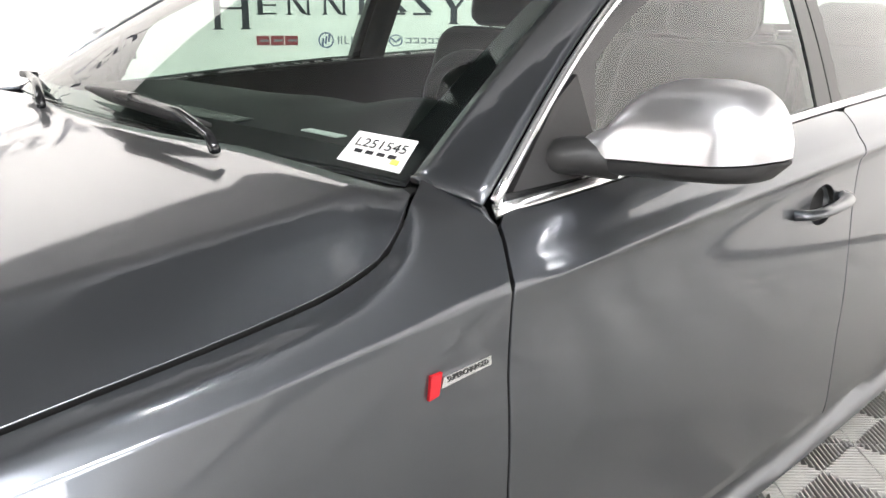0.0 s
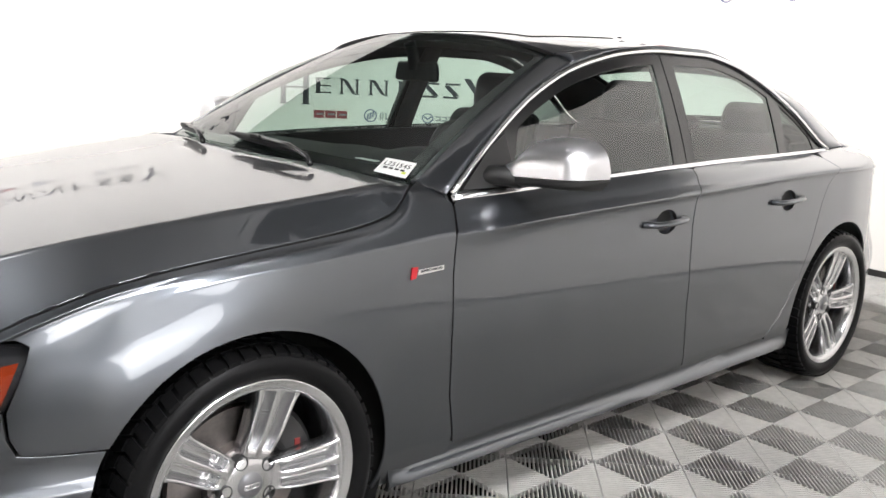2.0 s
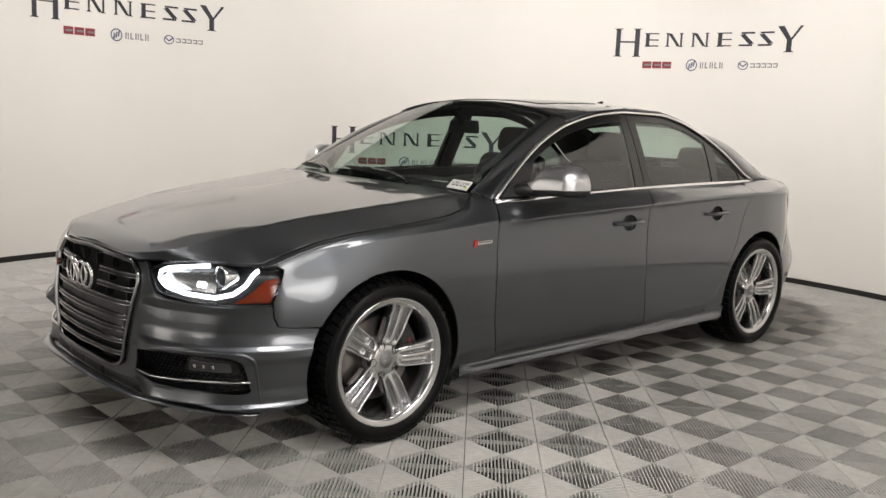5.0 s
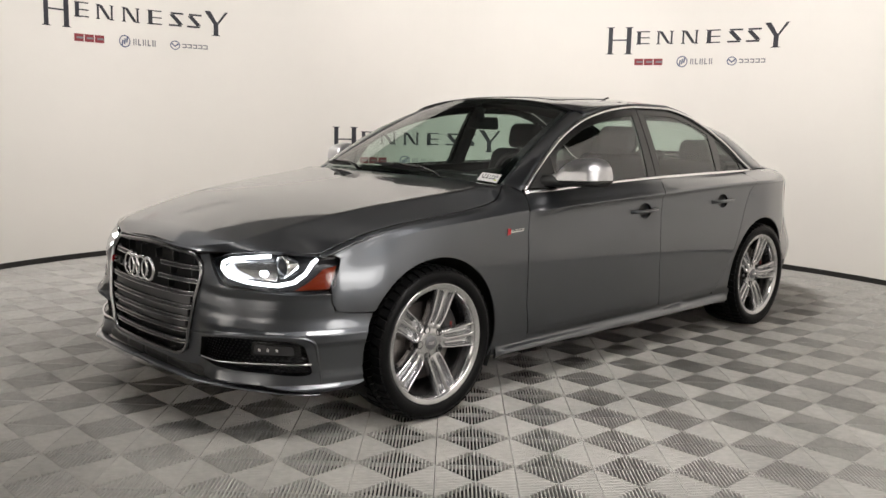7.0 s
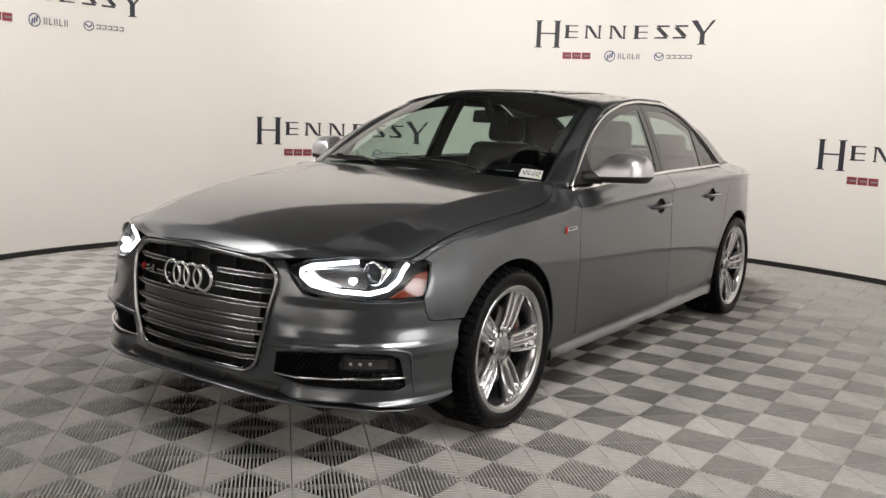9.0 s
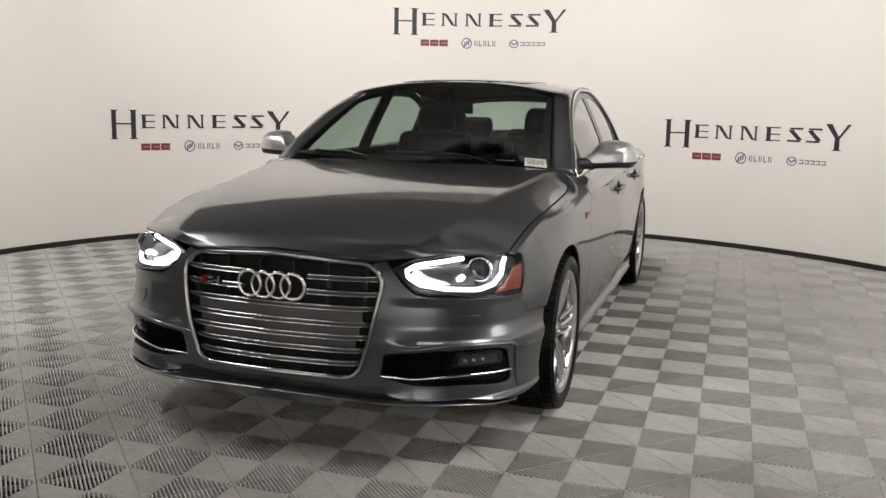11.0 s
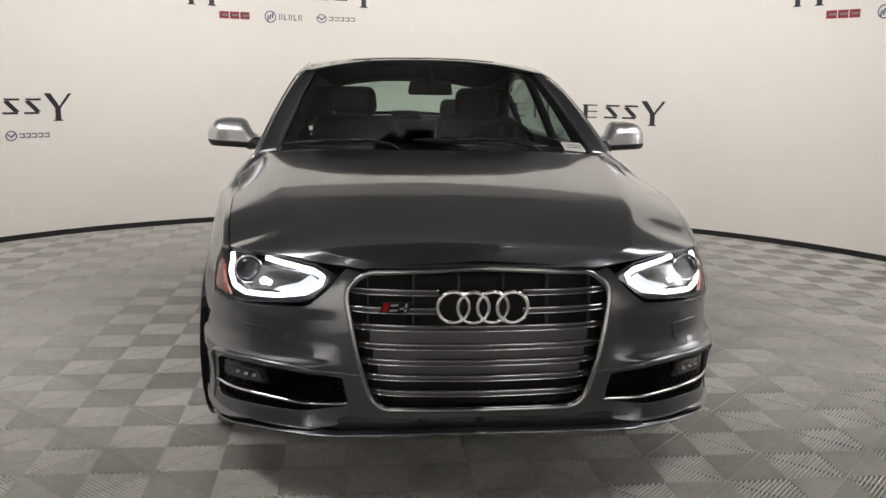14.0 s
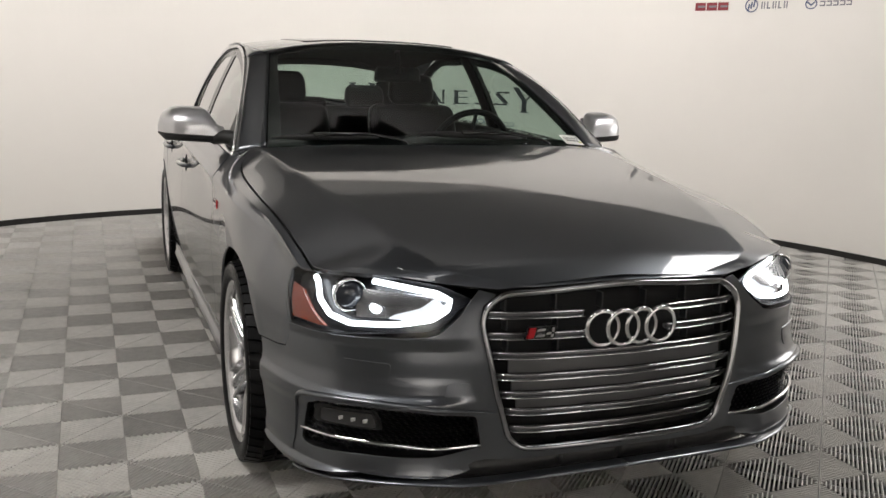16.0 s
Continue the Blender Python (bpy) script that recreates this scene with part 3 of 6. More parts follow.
for sd in (1, -1):
    # fender
    top = [(y, gap_v(y, -0.0028)) for y in np.linspace(0.606, -0.509, 48)]
    low = on_side(dense([(-0.505, 0.731), (-0.455, 0.7295), (-0.434, 0.717), (-0.444, 0.69), (-0.485, 0.60), (-0.484, 0.55), (-0.47, 0.518), (-0.43, 0.511)] + arch(0, 0.507, 0.215) + [(0.352, 0.205), (0.593, 0.205)] + shifted(GATE_F, -0.003)[1:], 0.02), True)
    fender = panel("fender", [low + top], FRONT, M_PAINT, car, side=sd, label="dark grey front wing", depth=0.008)
    # doors
    def cup_hole(y0, y1, z0):
        ym, zm = (y0 + y1) / 2 + 0.012, z0 + 0.001
        return on_side([(ym + 0.058 * math.cos(t), zm + 0.040 * math.sin(t)) for t in np.linspace(0, 2 * math.pi, 29)[:-1]])
    door = panel("front_door", [loop_of([(0.606, 0.275)] + shifted(GATE_F, 0.003)[1:] + [(0.64, 0.926)], [(y, float(BELT(y)) - 0.006) for y in np.linspace(0.7, 1.7, 20)], shifted(GATE_B, -0.003)[::-1]), cup_hole(1.365, 1.585, 0.804)], SIDE, M_PAINT, car, side=sd)
    reardoor = panel("rear_door", [loop_of(shifted(GATE_B, 0.003), [(y, float(BELT(y)) - 0.006) for y in np.linspace(1.76, 2.73, 20)], shifted(GATE_R, -0.003)[::-1]), cup_hole(2.175, 2.395, 0.818)], SIDE, M_PAINT, car, side=sd)
    # rear quarter
    quarter_low = arch(2.811, 0.30, 0.513)
    quarter = panel("rear_quarter", [on_side(dense(shifted(GATE_R, 0.003) + [(2.80, 0.968)], 0.02)) + [(y, 7.99) for y in np.linspace(2.85, 3.38, 20)]
                                     + on_side(dense([(3.38, 0.95), (3.36, 0.72), (3.25, 0.56), (3.13, 0.52)] + quarter_low[::-1] + [(2.44, 0.26), (2.28, 0.262)], 0.02))], SIDE, M_PAINT, car, side=sd)
    # sill
    def skirt(y, u):
        y, u = np.asarray(y, float), np.asarray(u, float)
        end = np.clip((y - 0.39) / 0.08, 0, 1) * np.clip((2.47 - y) / 0.12, 0, 1)
        x = WIDE(y) - 0.030 + np.interp(u, [0, 0.25, 0.5, 0.7, 1], [-0.006, -0.016, 0.016, 0.018, -0.07]) * end
        return np.stack([x, y, np.interp(u, [0, 0.25, 0.5, 0.7, 1], [0.274, 0.250, 0.224, 0.206, 0.186])], -1)
    panel("side_skirt", [[(0.385, 0.0), (2.48, 0.0), (2.45, 1.0), (0.4, 1.0)]], skirt, M_PAINT, car, step=(0.05, 0.25), side=sd)

for sd in (1, -1):
    # black strip below the hood gap, put there for its shade
    gap_line = FRONT(np.linspace(0.50, -0.42, 60), np.full(60, 8.0))
    tube("hood_seal", [(sd * p[0], p[1], p[2] - 0.020) for p in gap_line], (0.02, 0.004), M_DARK, car, "black strip added under the hood gap to darken it", up=(0, 0, 1), sides=6)

hood_edge = [(y, gap_v(y, 0.0028)) for y in np.linspace(0.52, -0.45, 40)] + [(y, gap_v(y, 0.002)) for y in (-0.52, -0.58, -0.64, -0.69, -0.73, -0.76, -0.785)]
lead = [(-0.795, 8.5), (-0.80, 9.0), (-0.803, 10), (-0.803, 11)]


def hood_lift(y, b):
    """The whole hood: b from 8 on one side through 11 to 14 on the other."""
    b = np.asarray(b, float)
    p = FRONT(y, np.where(b > 11, 22 - b, b))
    p[..., 0] *= np.where(b > 11, -1, 1)
    p[..., 2] += 0.0035
    return p


hood_loop = hood_edge + lead + [(y, 22 - b) for y, b in (hood_edge + lead)[::-1][1:]] + [(0.525, 13.6), (0.515, 12.8), (0.505, 12), (0.50, 11), (0.505, 10), (0.515, 9.2), (0.525, 8.4)]
panel("hood", [hood_loop], hood_lift, M_PAINT, car, step=(0.04, 0.2), label="dark grey hood with two long creases", out=(0, 0, 1), depth=0.014)


def deck_lift(y, b):
    b = np.asarray(b, float)
    p = SIDE(y, np.where(b > 11, 22 - b, b))
    p[..., 0] *= np.where(b > 11, -1, 1)
    return p


panel("trunk_lid", [[(3.30, 8.02), (3.66, 8.02), (3.76, 9), (3.80, 11), (3.76, 13), (3.66, 13.98), (3.30, 13.98), (3.36, 12), (3.385, 11), (3.36, 10)]], deck_lift, M_PAINT, car, step=(0.05, 0.25), out=(0, 0, 1), depth=0.006)

# tail: bumper and rear face
TAIL = np.array([(0, 3.845), (0.35, 3.82), (0.52, 3.72), (0.64, 3.58), (0.725, 3.45), (0.79, 3.31), (0.838, 3.18), (0.868, 3.05)])
TARC = np.concatenate([[0], np.cumsum(np.linalg.norm(np.diff(TAIL, axis=0), axis=1))])
TAIL_X, TAIL_Y = spline(*zip(TARC, TAIL[:, 0])), spline(*zip(TARC, TAIL[:, 1]))
TAIL_IN = spline((0.15, 0.06), (0.3, 0.0), (0.5, -0.015), (0.65, 0.0), (0.8, 0.02), (0.95, 0.035), (1.06, 0.05))


def tail(s, z):
    s, z = np.asarray(s, float), np.asarray(z, float)
    a = np.abs(s)
    fade = np.clip((TARC[-2] - a) / 0.4, 0, 1)
    lean = 1 - np.clip((z - 0.9) / 0.2, 0, 1) ** 2 * 0.12 * np.clip(a / TARC[-2], 0, 1)
    swell = np.exp(-((z - 0.44) / 0.15) ** 2) * np.sin(np.pi * np.clip(a / TARC[-1], 0, 1) ** 1.5)
    return np.stack([np.sign(s) * (TAIL_X(a) * lean + 0.035 * swell), TAIL_Y(a) - TAIL_IN(z) * fade + 0.04 * swell, z], -1)


E_S = float(TARC[-1]) - 0.02
panel("rear_bumper", [dense([(-E_S, 0.27), (E_S, 0.27), (E_S, 0.50), (E_S - 0.3, 0.66), (-E_S + 0.3, 0.66), (-E_S, 0.50), (-E_S, 0.27)], 0.03)[:-1]], tail, M_PAINT, car, step=(0.05, 0.05), out=(0, 1, 0))
panel("trunk_face", [dense([(-0.62, 0.667), (0.62, 0.667), (0.62, 0.905), (0.3, 0.945), (0, 0.96), (-0.3, 0.945), (-0.62, 0.905), (-0.62, 0.667)], 0.03)[:-1]], tail, M_PAINT, car, step=(0.05, 0.05), out=(0, 1, 0))
for sd in (1, -1):
    panel("tail_lamp", [dense([(0.626, 0.70), (1.02, 0.74), (1.03, 0.855), (0.626, 0.885), (0.626, 0.70)], 0.03)[:-1]], tail, M_RED, car, step=(0.05, 0.05), side=sd, label="dark red tail lamp", out=(0, 1, 0))
    panel("corner_panel", [dense([(0.626, 0.89), (1.06, 0.86), (1.06, 0.905), (0.626, 0.905), (0.626, 0.89)], 0.03)[:-1]], tail, M_PAINT, car, step=(0.05, 0.05), side=sd, out=(0.4, 1, 0))
    panel("corner_panel", [dense([(0.626, 0.667), (E_S - 0.24, 0.667), (1.03, 0.73), (0.626, 0.692), (0.626, 0.667)], 0.03)[:-1]], tail, M_PAINT, car, step=(0.05, 0.05), side=sd, out=(0.4, 1, 0))

# black shell added behind every gap so that it reads as shade
inner_v, inner_f = [], []
rows = np.linspace(-0.60, 3.25, 60)
for sd in (1, -1):
    base = len(inner_v)
    for y in rows:
        for v in np.linspace(1.2, 4.6 if y < 0.54 else 7.6, 14):
            p = (FRONT if y < 0.58 else SIDE)(np.array([y]), np.array([v]))[0]
            keep = 1.0
            for wy in (0, 2.811):
                if math.hypot(y - wy, p[2] - 0.325) < ARCH + 0.03:
                    keep = 0.0
            inset = (0.02 if y > 0.6 else 0.035) if keep else 0.32
            if y < -0.42:
                inset += (-0.42 - y) * 0.9
            if y > 3.3:
                inset += (y - 3.3) * 0.7
            inner_v.append((sd * max(0.05, p[0] - inset), y, min(p[2], float(BELT(max(y, 0.6)))) - 0.012))
    for i in range(59):
        for k in range(13):
            q = (base + 14 * i + k, base + 14 * i + k + 1, base + 14 * i + 15 + k, base + 14 * i + 14 + k)
            inner_f.append(q if sd < 0 else q[::-1])
raw("inner_shell", inner_v, inner_f, M_DARK, car, "black shell added inside to shade the gaps")
bm = box_bm(-0.72, 0.72, -0.55, 3.28, 0.17, 0.24, 0.01)
part("underbody", bm, M_DARK, car, "black underbody tray")

# ---- the car: cabin ----


def strip(name, edge_a, edge_b, material, parent, bulge=0.0, n=5, label="", side=1, outward=(1, 0, 0.3), swell=False):
    """A ruled strip between two polylines of equal count, bulged outwards."""
    verts, faces, m = [], [], len(edge_a)
    o = Vector(outward).normalized()
    for i, (a, b) in enumerate(zip(edge_a, edge_b)):
        a, b = Vector(a), Vector(b)
        rise = bulge * (math.sin(math.pi * i / (m - 1)) ** 0.7 if swell else 1)
        for k in range(n + 1):
            t = k / n
            p = a.lerp(b, t) + o * (rise * 4 * t * (1 - t))
            verts.append((p.x * side, p.y, p.z))
    for i in range(m - 1):
        for k in range(n):
            q = (i * (n + 1) + k, i * (n + 1) + k + 1, (i + 1) * (n + 1) + k + 1, (i + 1) * (n + 1) + k)
            faces.append(q)
    a, b, c = (Vector(verts[i]) for i in faces[0][:3])
    if (b - a).cross(c - a).dot(Vector((o.x * side, o.y, o.z))) < 0:
        faces = [f[::-1] for f in faces]
    ob = raw(name, verts, faces, material, parent, label)
    mod = ob.modifiers.new("thickness", "SOLIDIFY")
    mod.thickness, mod.offset = 0.006, -1
    return ob


windscreen = panel("windscreen", [[(a, b) for a, b in dense([(-0.975, 0.0), (0.975, 0.0), (0.975, 0.985), (-0.975, 0.985), (-0.975, 0.0)], 0.05)[:-1]]], screen, M_GLASS, car, step=(0.08, 0.08), depth=0.005, label="clear green-tinted windscreen", out=(0, -1, 1))
for name, loops in (("screen_band", [(-0.975, -0.01), (0.975, -0.01), (0.975, 0.995), (-0.975, 0.995)]),):
    outer = dense(loops + [loops[0]], 0.05)[:-1]
    hole = rounded([(-0.905, 0.055), (0.905, 0.055), (0.925, 0.93), (-0.925, 0.93)], 0.06)
    ob = panel(name, [outer, hole], lambda s, t: screen(s, t) + np.array([0, 0.004, -0.006]), M_BLACKGLASS, windscreen, step=(0.08, 0.08), depth=0.002, out=(0, -1, 1))
rear_window = panel("rear_window", [dense([(-0.97, 0.0), (0.97, 0.0), (0.97, 0.97), (-0.97, 0.97), (-0.97, 0.0)], 0.05)[:-1]], back, M_GLASS, car, step=(0.1, 0.1), depth=0.005, label="clear green-tinted rear window", out=(0, 1, 1))
panel("window_band", [dense([(-0.97, -0.01), (0.97, -0.01), (0.97, 0.98), (-0.97, 0.98), (-0.97, -0.01)], 0.05)[:-1], rounded([(-0.9, 0.06), (0.9, 0.06), (0.9, 0.90), (-0.9, 0.90)], 0.08)], lambda s, t: back(s, t) - np.array([0, 0.004, 0.006]), M_BLACKGLASS, rear_window, step=(0.1, 0.1), depth=0.002, out=(0, 1, 1))

roof_ob = panel("roof", [dense([(1.243, -1.0), (1.243, 0.0), (1.243, 1.0)], 0.05) + dense([(1.3, 1.0), (2.70, 1.0)], 0.05) + dense([(2.735, 0.6), (2.745, 0.0), (2.735, -0.6)], 0.05) + dense([(2.70, -1.0), (1.3, -1.0)], 0.05)], roof, M_PAINT, car, step=(0.05, 0.08), out=(0, 0, 1))
panel("sunroof", [rounded([(1.36, -0.62), (1.36, 0.62), (1.80, 0.66), (1.80, -0.66)], 0.05)], lambda y, s: roof(y, s) + np.array([0, 0, 0.003]), M_BLACKGLASS, roof_ob, step=(0.05, 0.08), depth=0.004, label="black glass sunroof panel", out=(0, 0, 1))

fin = bmesh.new()
fin_rows = []
for u in np.linspace(0, 1, 9):
    half, tall = 0.022 * (1 - u * u) ** 0.5 * (0.25 + 0.75 * u ** 0.4) + 0.001, 0.004 + 0.034 * u ** 1.3 * (1 if u < 0.9 else 0.8)
    y = 2.24 + 0.12 * u
    base = float(ROOF_Z(y)) - 0.002
    fin_rows.append([fin.verts.new(p) for p in ((-half, y, base), (-half * 0.4, y, base + tall * 0.8), (0, y, base + tall), (half * 0.4, y, base + tall * 0.8), (half, y, base))])
for p, q in zip(fin_rows, fin_rows[1:]):
    for k in range(4):
        fin.faces.new((p[k], p[k + 1], q[k + 1], q[k]))
fin.faces.new(fin_rows[-1])
bmesh.ops.recalc_face_normals(fin, faces=fin.faces[:])
part("roof_antenna", fin, M_TRIMBLACK, car, "small black roof antenna", smooth=True)

for sd in (1, -1):
    ts = np.linspace(0, 1, 24)
    edge_s = [screen(np.array([0.985]), np.array([t]))[0] for t in ts]
    # along the front of the window trim, from the belt to the roof
    trim_y = np.interp(ts, [0, 1], [0.607, 1.262])
    edge_w = [cabin(np.array([y]), np.array([float(RAIL(max(y, 0.62))) + 0.012 if y > 0.63 else 0.938]))[0] for y in trim_y]
    strip("a_pillar", edge_s, edge_w, M_PAINT, car, bulge=0.005, n=6, side=sd, outward=(0.75, -0.35, 0.5))
    # rail above the doors: between roof edge and trim
    ys = np.linspace(1.2525, 2.5, 40)
    rail_a = [(float(roof_edge(y)[0]), y, float(roof_edge(y)[1]) - 0.001) for y in ys]
    rail_b = [cabin(np.array([y]), np.array([float(RAIL(y)) + 0.01]))[0] for y in ys]
    strip("roof_rail", rail_a, rail_b, M_PAINT, car, bulge=0.006, n=4, side=sd, outward=(0.75, 0, 0.65))
    # rear pillar
    us = np.linspace(0, 1, 20)
    pil_a = [back(np.array([0.985]), np.array([1 - u * 0.999]))[0] for u in us]
    pil_a[0] = np.array([float(roof_edge(2.69)[0]), 2.69, float(roof_edge(2.69)[1])])
    ye = np.interp(us, [0, 0.75, 1], [2.46, 3.0, 3.2])
    pil_b = [cabin(np.array([y]), np.array([float(RAIL(min(y, 2.97))) + 0.01 if y < 2.97 else float(BELT(y)) + 0.005]))[0] for y in ye]
    strip("rear_pillar", pil_a, pil_b, M_PAINT, car, bulge=0.036, n=6, side=sd, outward=(0.75, 0.3, 0.5), swell=True)
    foot_a = [pil_a[-1] + (pil_b[-1] - pil_a[-1]) * u for u in np.linspace(0, 1, 9)]
    foot_b = [SIDE(np.array([3.40]), np.array([v]))[0] - np.array([0, 0, 0.002]) for v in np.linspace(9.3, 7.99, 9)]
    strip("rear_pillar_foot", foot_a, foot_b, M_PAINT, car, n=4, side=sd, outward=(0.6, 0.2, 0.8))
    roof_fill_a = [(float(roof_edge(y)[0]), y, float(roof_edge(y)[1])) for y in np.linspace(2.46, 2.70, 8)]
    roof_fill_b = [pil_b[0]] * 8
    strip("rear_pillar_top", roof_fill_a, roof_fill_b, M_PAINT, car, bulge=0.004, n=4, side=sd, outward=(0.75, 0.1, 0.6))
    # bright trim round the side windows
    loop = [cabin(np.array([y]), np.array([z]))[0] + np.array([0.004, 0, 0]) for y, z in [(float(y), float(RAIL(y))) for y in np.concatenate([np.linspace(0.625, 1.3, 22), np.linspace(1.36, 2.2, 18), np.linspace(2.25, 2.965, 20)])]]
    loop = [(p[0] * sd, p[1], p[2]) for p in loop]
    trim = tube("window_trim", loop, (0.0085, 0.006), M_ALU, car, "bright aluminium window surround", sides=8, up=(sd, 0, 0.4))
    low_trim = [(sd * (float(BELT_X(y)) + 0.004), y, float(BELT(y)) - 0.002) for y in np.linspace(0.622, 2.97, 40)]
    tube("belt_trim", low_trim, (0.011, 0.005), M_ALU, trim, sides=8, up=(sd, 0, 0.4))
    # glass and black frames
    inside = lambda y, z: cabin(y, z) - np.array([0.010, 0, 0])
    deep = lambda y, z: cabin(y, z) - np.array([0.006, 0, 0])
    def rail_run(y0, y1, drop, n=16):
        return [(y, float(RAIL(y)) - drop) for y in np.linspace(y0, y1, n)]
    def sill_run(y0, y1, n=16):
        return [(y, float(BELT(y)) + 0.004) for y in np.linspace(y0, y1, n)]
    # front door window: frame with a hole, mirror triangle, pane
    frame_f = panel("front_window_frame", [rail_run(0.66, 1.758, 0.004, 30) + sill_run(1.74, 0.66), rail_run(0.935, 1.70, 0.045, 24) + sill_run(1.665, 0.86)], deep, M_TRIMBLACK, car, step=(0.06, 0.05), depth=0.02, side=sd, label="black window frame", out=(1, 0, 0.3))
    panel("pane", [rail_run(0.90, 1.72, 0.030, 20) + sill_run(1.69, 0.80)], inside, M_SIDEGLASS, frame_f, step=(0.08, 0.06), depth=0.004, side=sd, out=(1, 0, 0.3))
    frame_r = panel("rear_window_frame", [rail_run(1.766, 2.945, 0.004, 34) + sill_run(2.94, 1.748), rail_run(1.825, 2.475, 0.045, 20) + sill_run(2.455, 1.80), rail_run(2.565, 2.80, 0.035, 10) + sill_run(2.82, 2.52, 8)], deep, M_TRIMBLACK, car, step=(0.06, 0.05), depth=0.02, side=sd, label="black window frame with quarter light", out=(1, 0, 0.3))
    panel("pane", [rail_run(1.80, 2.50, 0.03, 20) + sill_run(2.48, 1.77)], inside, M_SIDEGLASS, frame_r, step=(0.08, 0.06), depth=0.004, side=sd, out=(1, 0, 0.3))
    panel("pane", [rail_run(2.545, 2.83, 0.025, 10) + sill_run(2.85, 2.50, 8)], inside, M_GLASSDARK, frame_r, step=(0.08, 0.06), depth=0.004, side=sd, out=(1, 0, 0.3))

# ---- the car: front end ----
FRAME = [(0.0, 0.307), (0.285, 0.304), (0.322, 0.33), (0.36, 0.46), (0.393, 0.635), (0.381, 0.672), (0.335, 0.703), (0.0, 0.72)]


def mirrored(points):
    """A closed outline from its right half, which starts and ends in the middle."""
    return points + [(-x, z) for x, z in points[-2:0:-1]]


def s_loop(points, step=0.015):
    """(x, z), or ('y', y, z) past the corner, as a closed loop of (s, z)."""
    flat = [(s_x(p[0]), p[1]) if len(p) == 2 else (s_y(p[1]), p[2]) for p in points]
    return dense(flat + [flat[0]], step)[:-1]


front_arch = [("y", -math.sqrt(ARCH ** 2 - (z - 0.325) ** 2), z) for z in np.linspace(0.500, 0.235, 14)]
BUMPER = [(0, 0.281), (0, 0.300), (0.288, 0.297), (0.328, 0.325), (0.366, 0.46), (0.399, 0.635), (0.388, 0.676), (0.352, 0.703), (0.395, 0.713), (0.411, 0.697), (0.448, 0.650),
          (0.495, 0.609), (0.53, 0.60), (0.72, 0.588), ("y", -0.492, 0.587), ("y", -0.488, 0.55), ("y", -0.473, 0.5158), ("y", -0.433, 0.5088)] + front_arch + [
          ("y", -0.42, 0.214), (0.79, 0.212), (0.75, 0.226), (0.671, 0.243), (0.571, 0.241), (0.475, 0.240), (0.435, 0.245), (0.396, 0.254), (0.335, 0.268), (0.22, 0.275)]
INLET = rounded([(0.388, 0.307), (0.405, 0.394), (0.476, 0.408), (0.567, 0.418), (0.66, 0.422), (0.742, 0.417), (0.765, 0.398), (0.779, 0.285), (0.765, 0.276), (0.673, 0.288), (0.59, 0.288), (0.519, 0.289), (0.45, 0.299)], 0.012)
LAMP = [(0.414, 0.697), (0.49, 0.7205), (0.60, 0.737), (0.66, 0.740), (0.70, 0.738), ("y", -0.55, 0.732), ("y", -0.505, 0.7275), ("y", -0.456, 0.7255), ("y", -0.439, 0.714), ("y", -0.449, 0.69), ("y", -0.488, 0.605), ("y", -0.495, 0.593), (0.72, 0.593), (0.53, 0.605), (0.497, 0.614), (0.452, 0.655)]

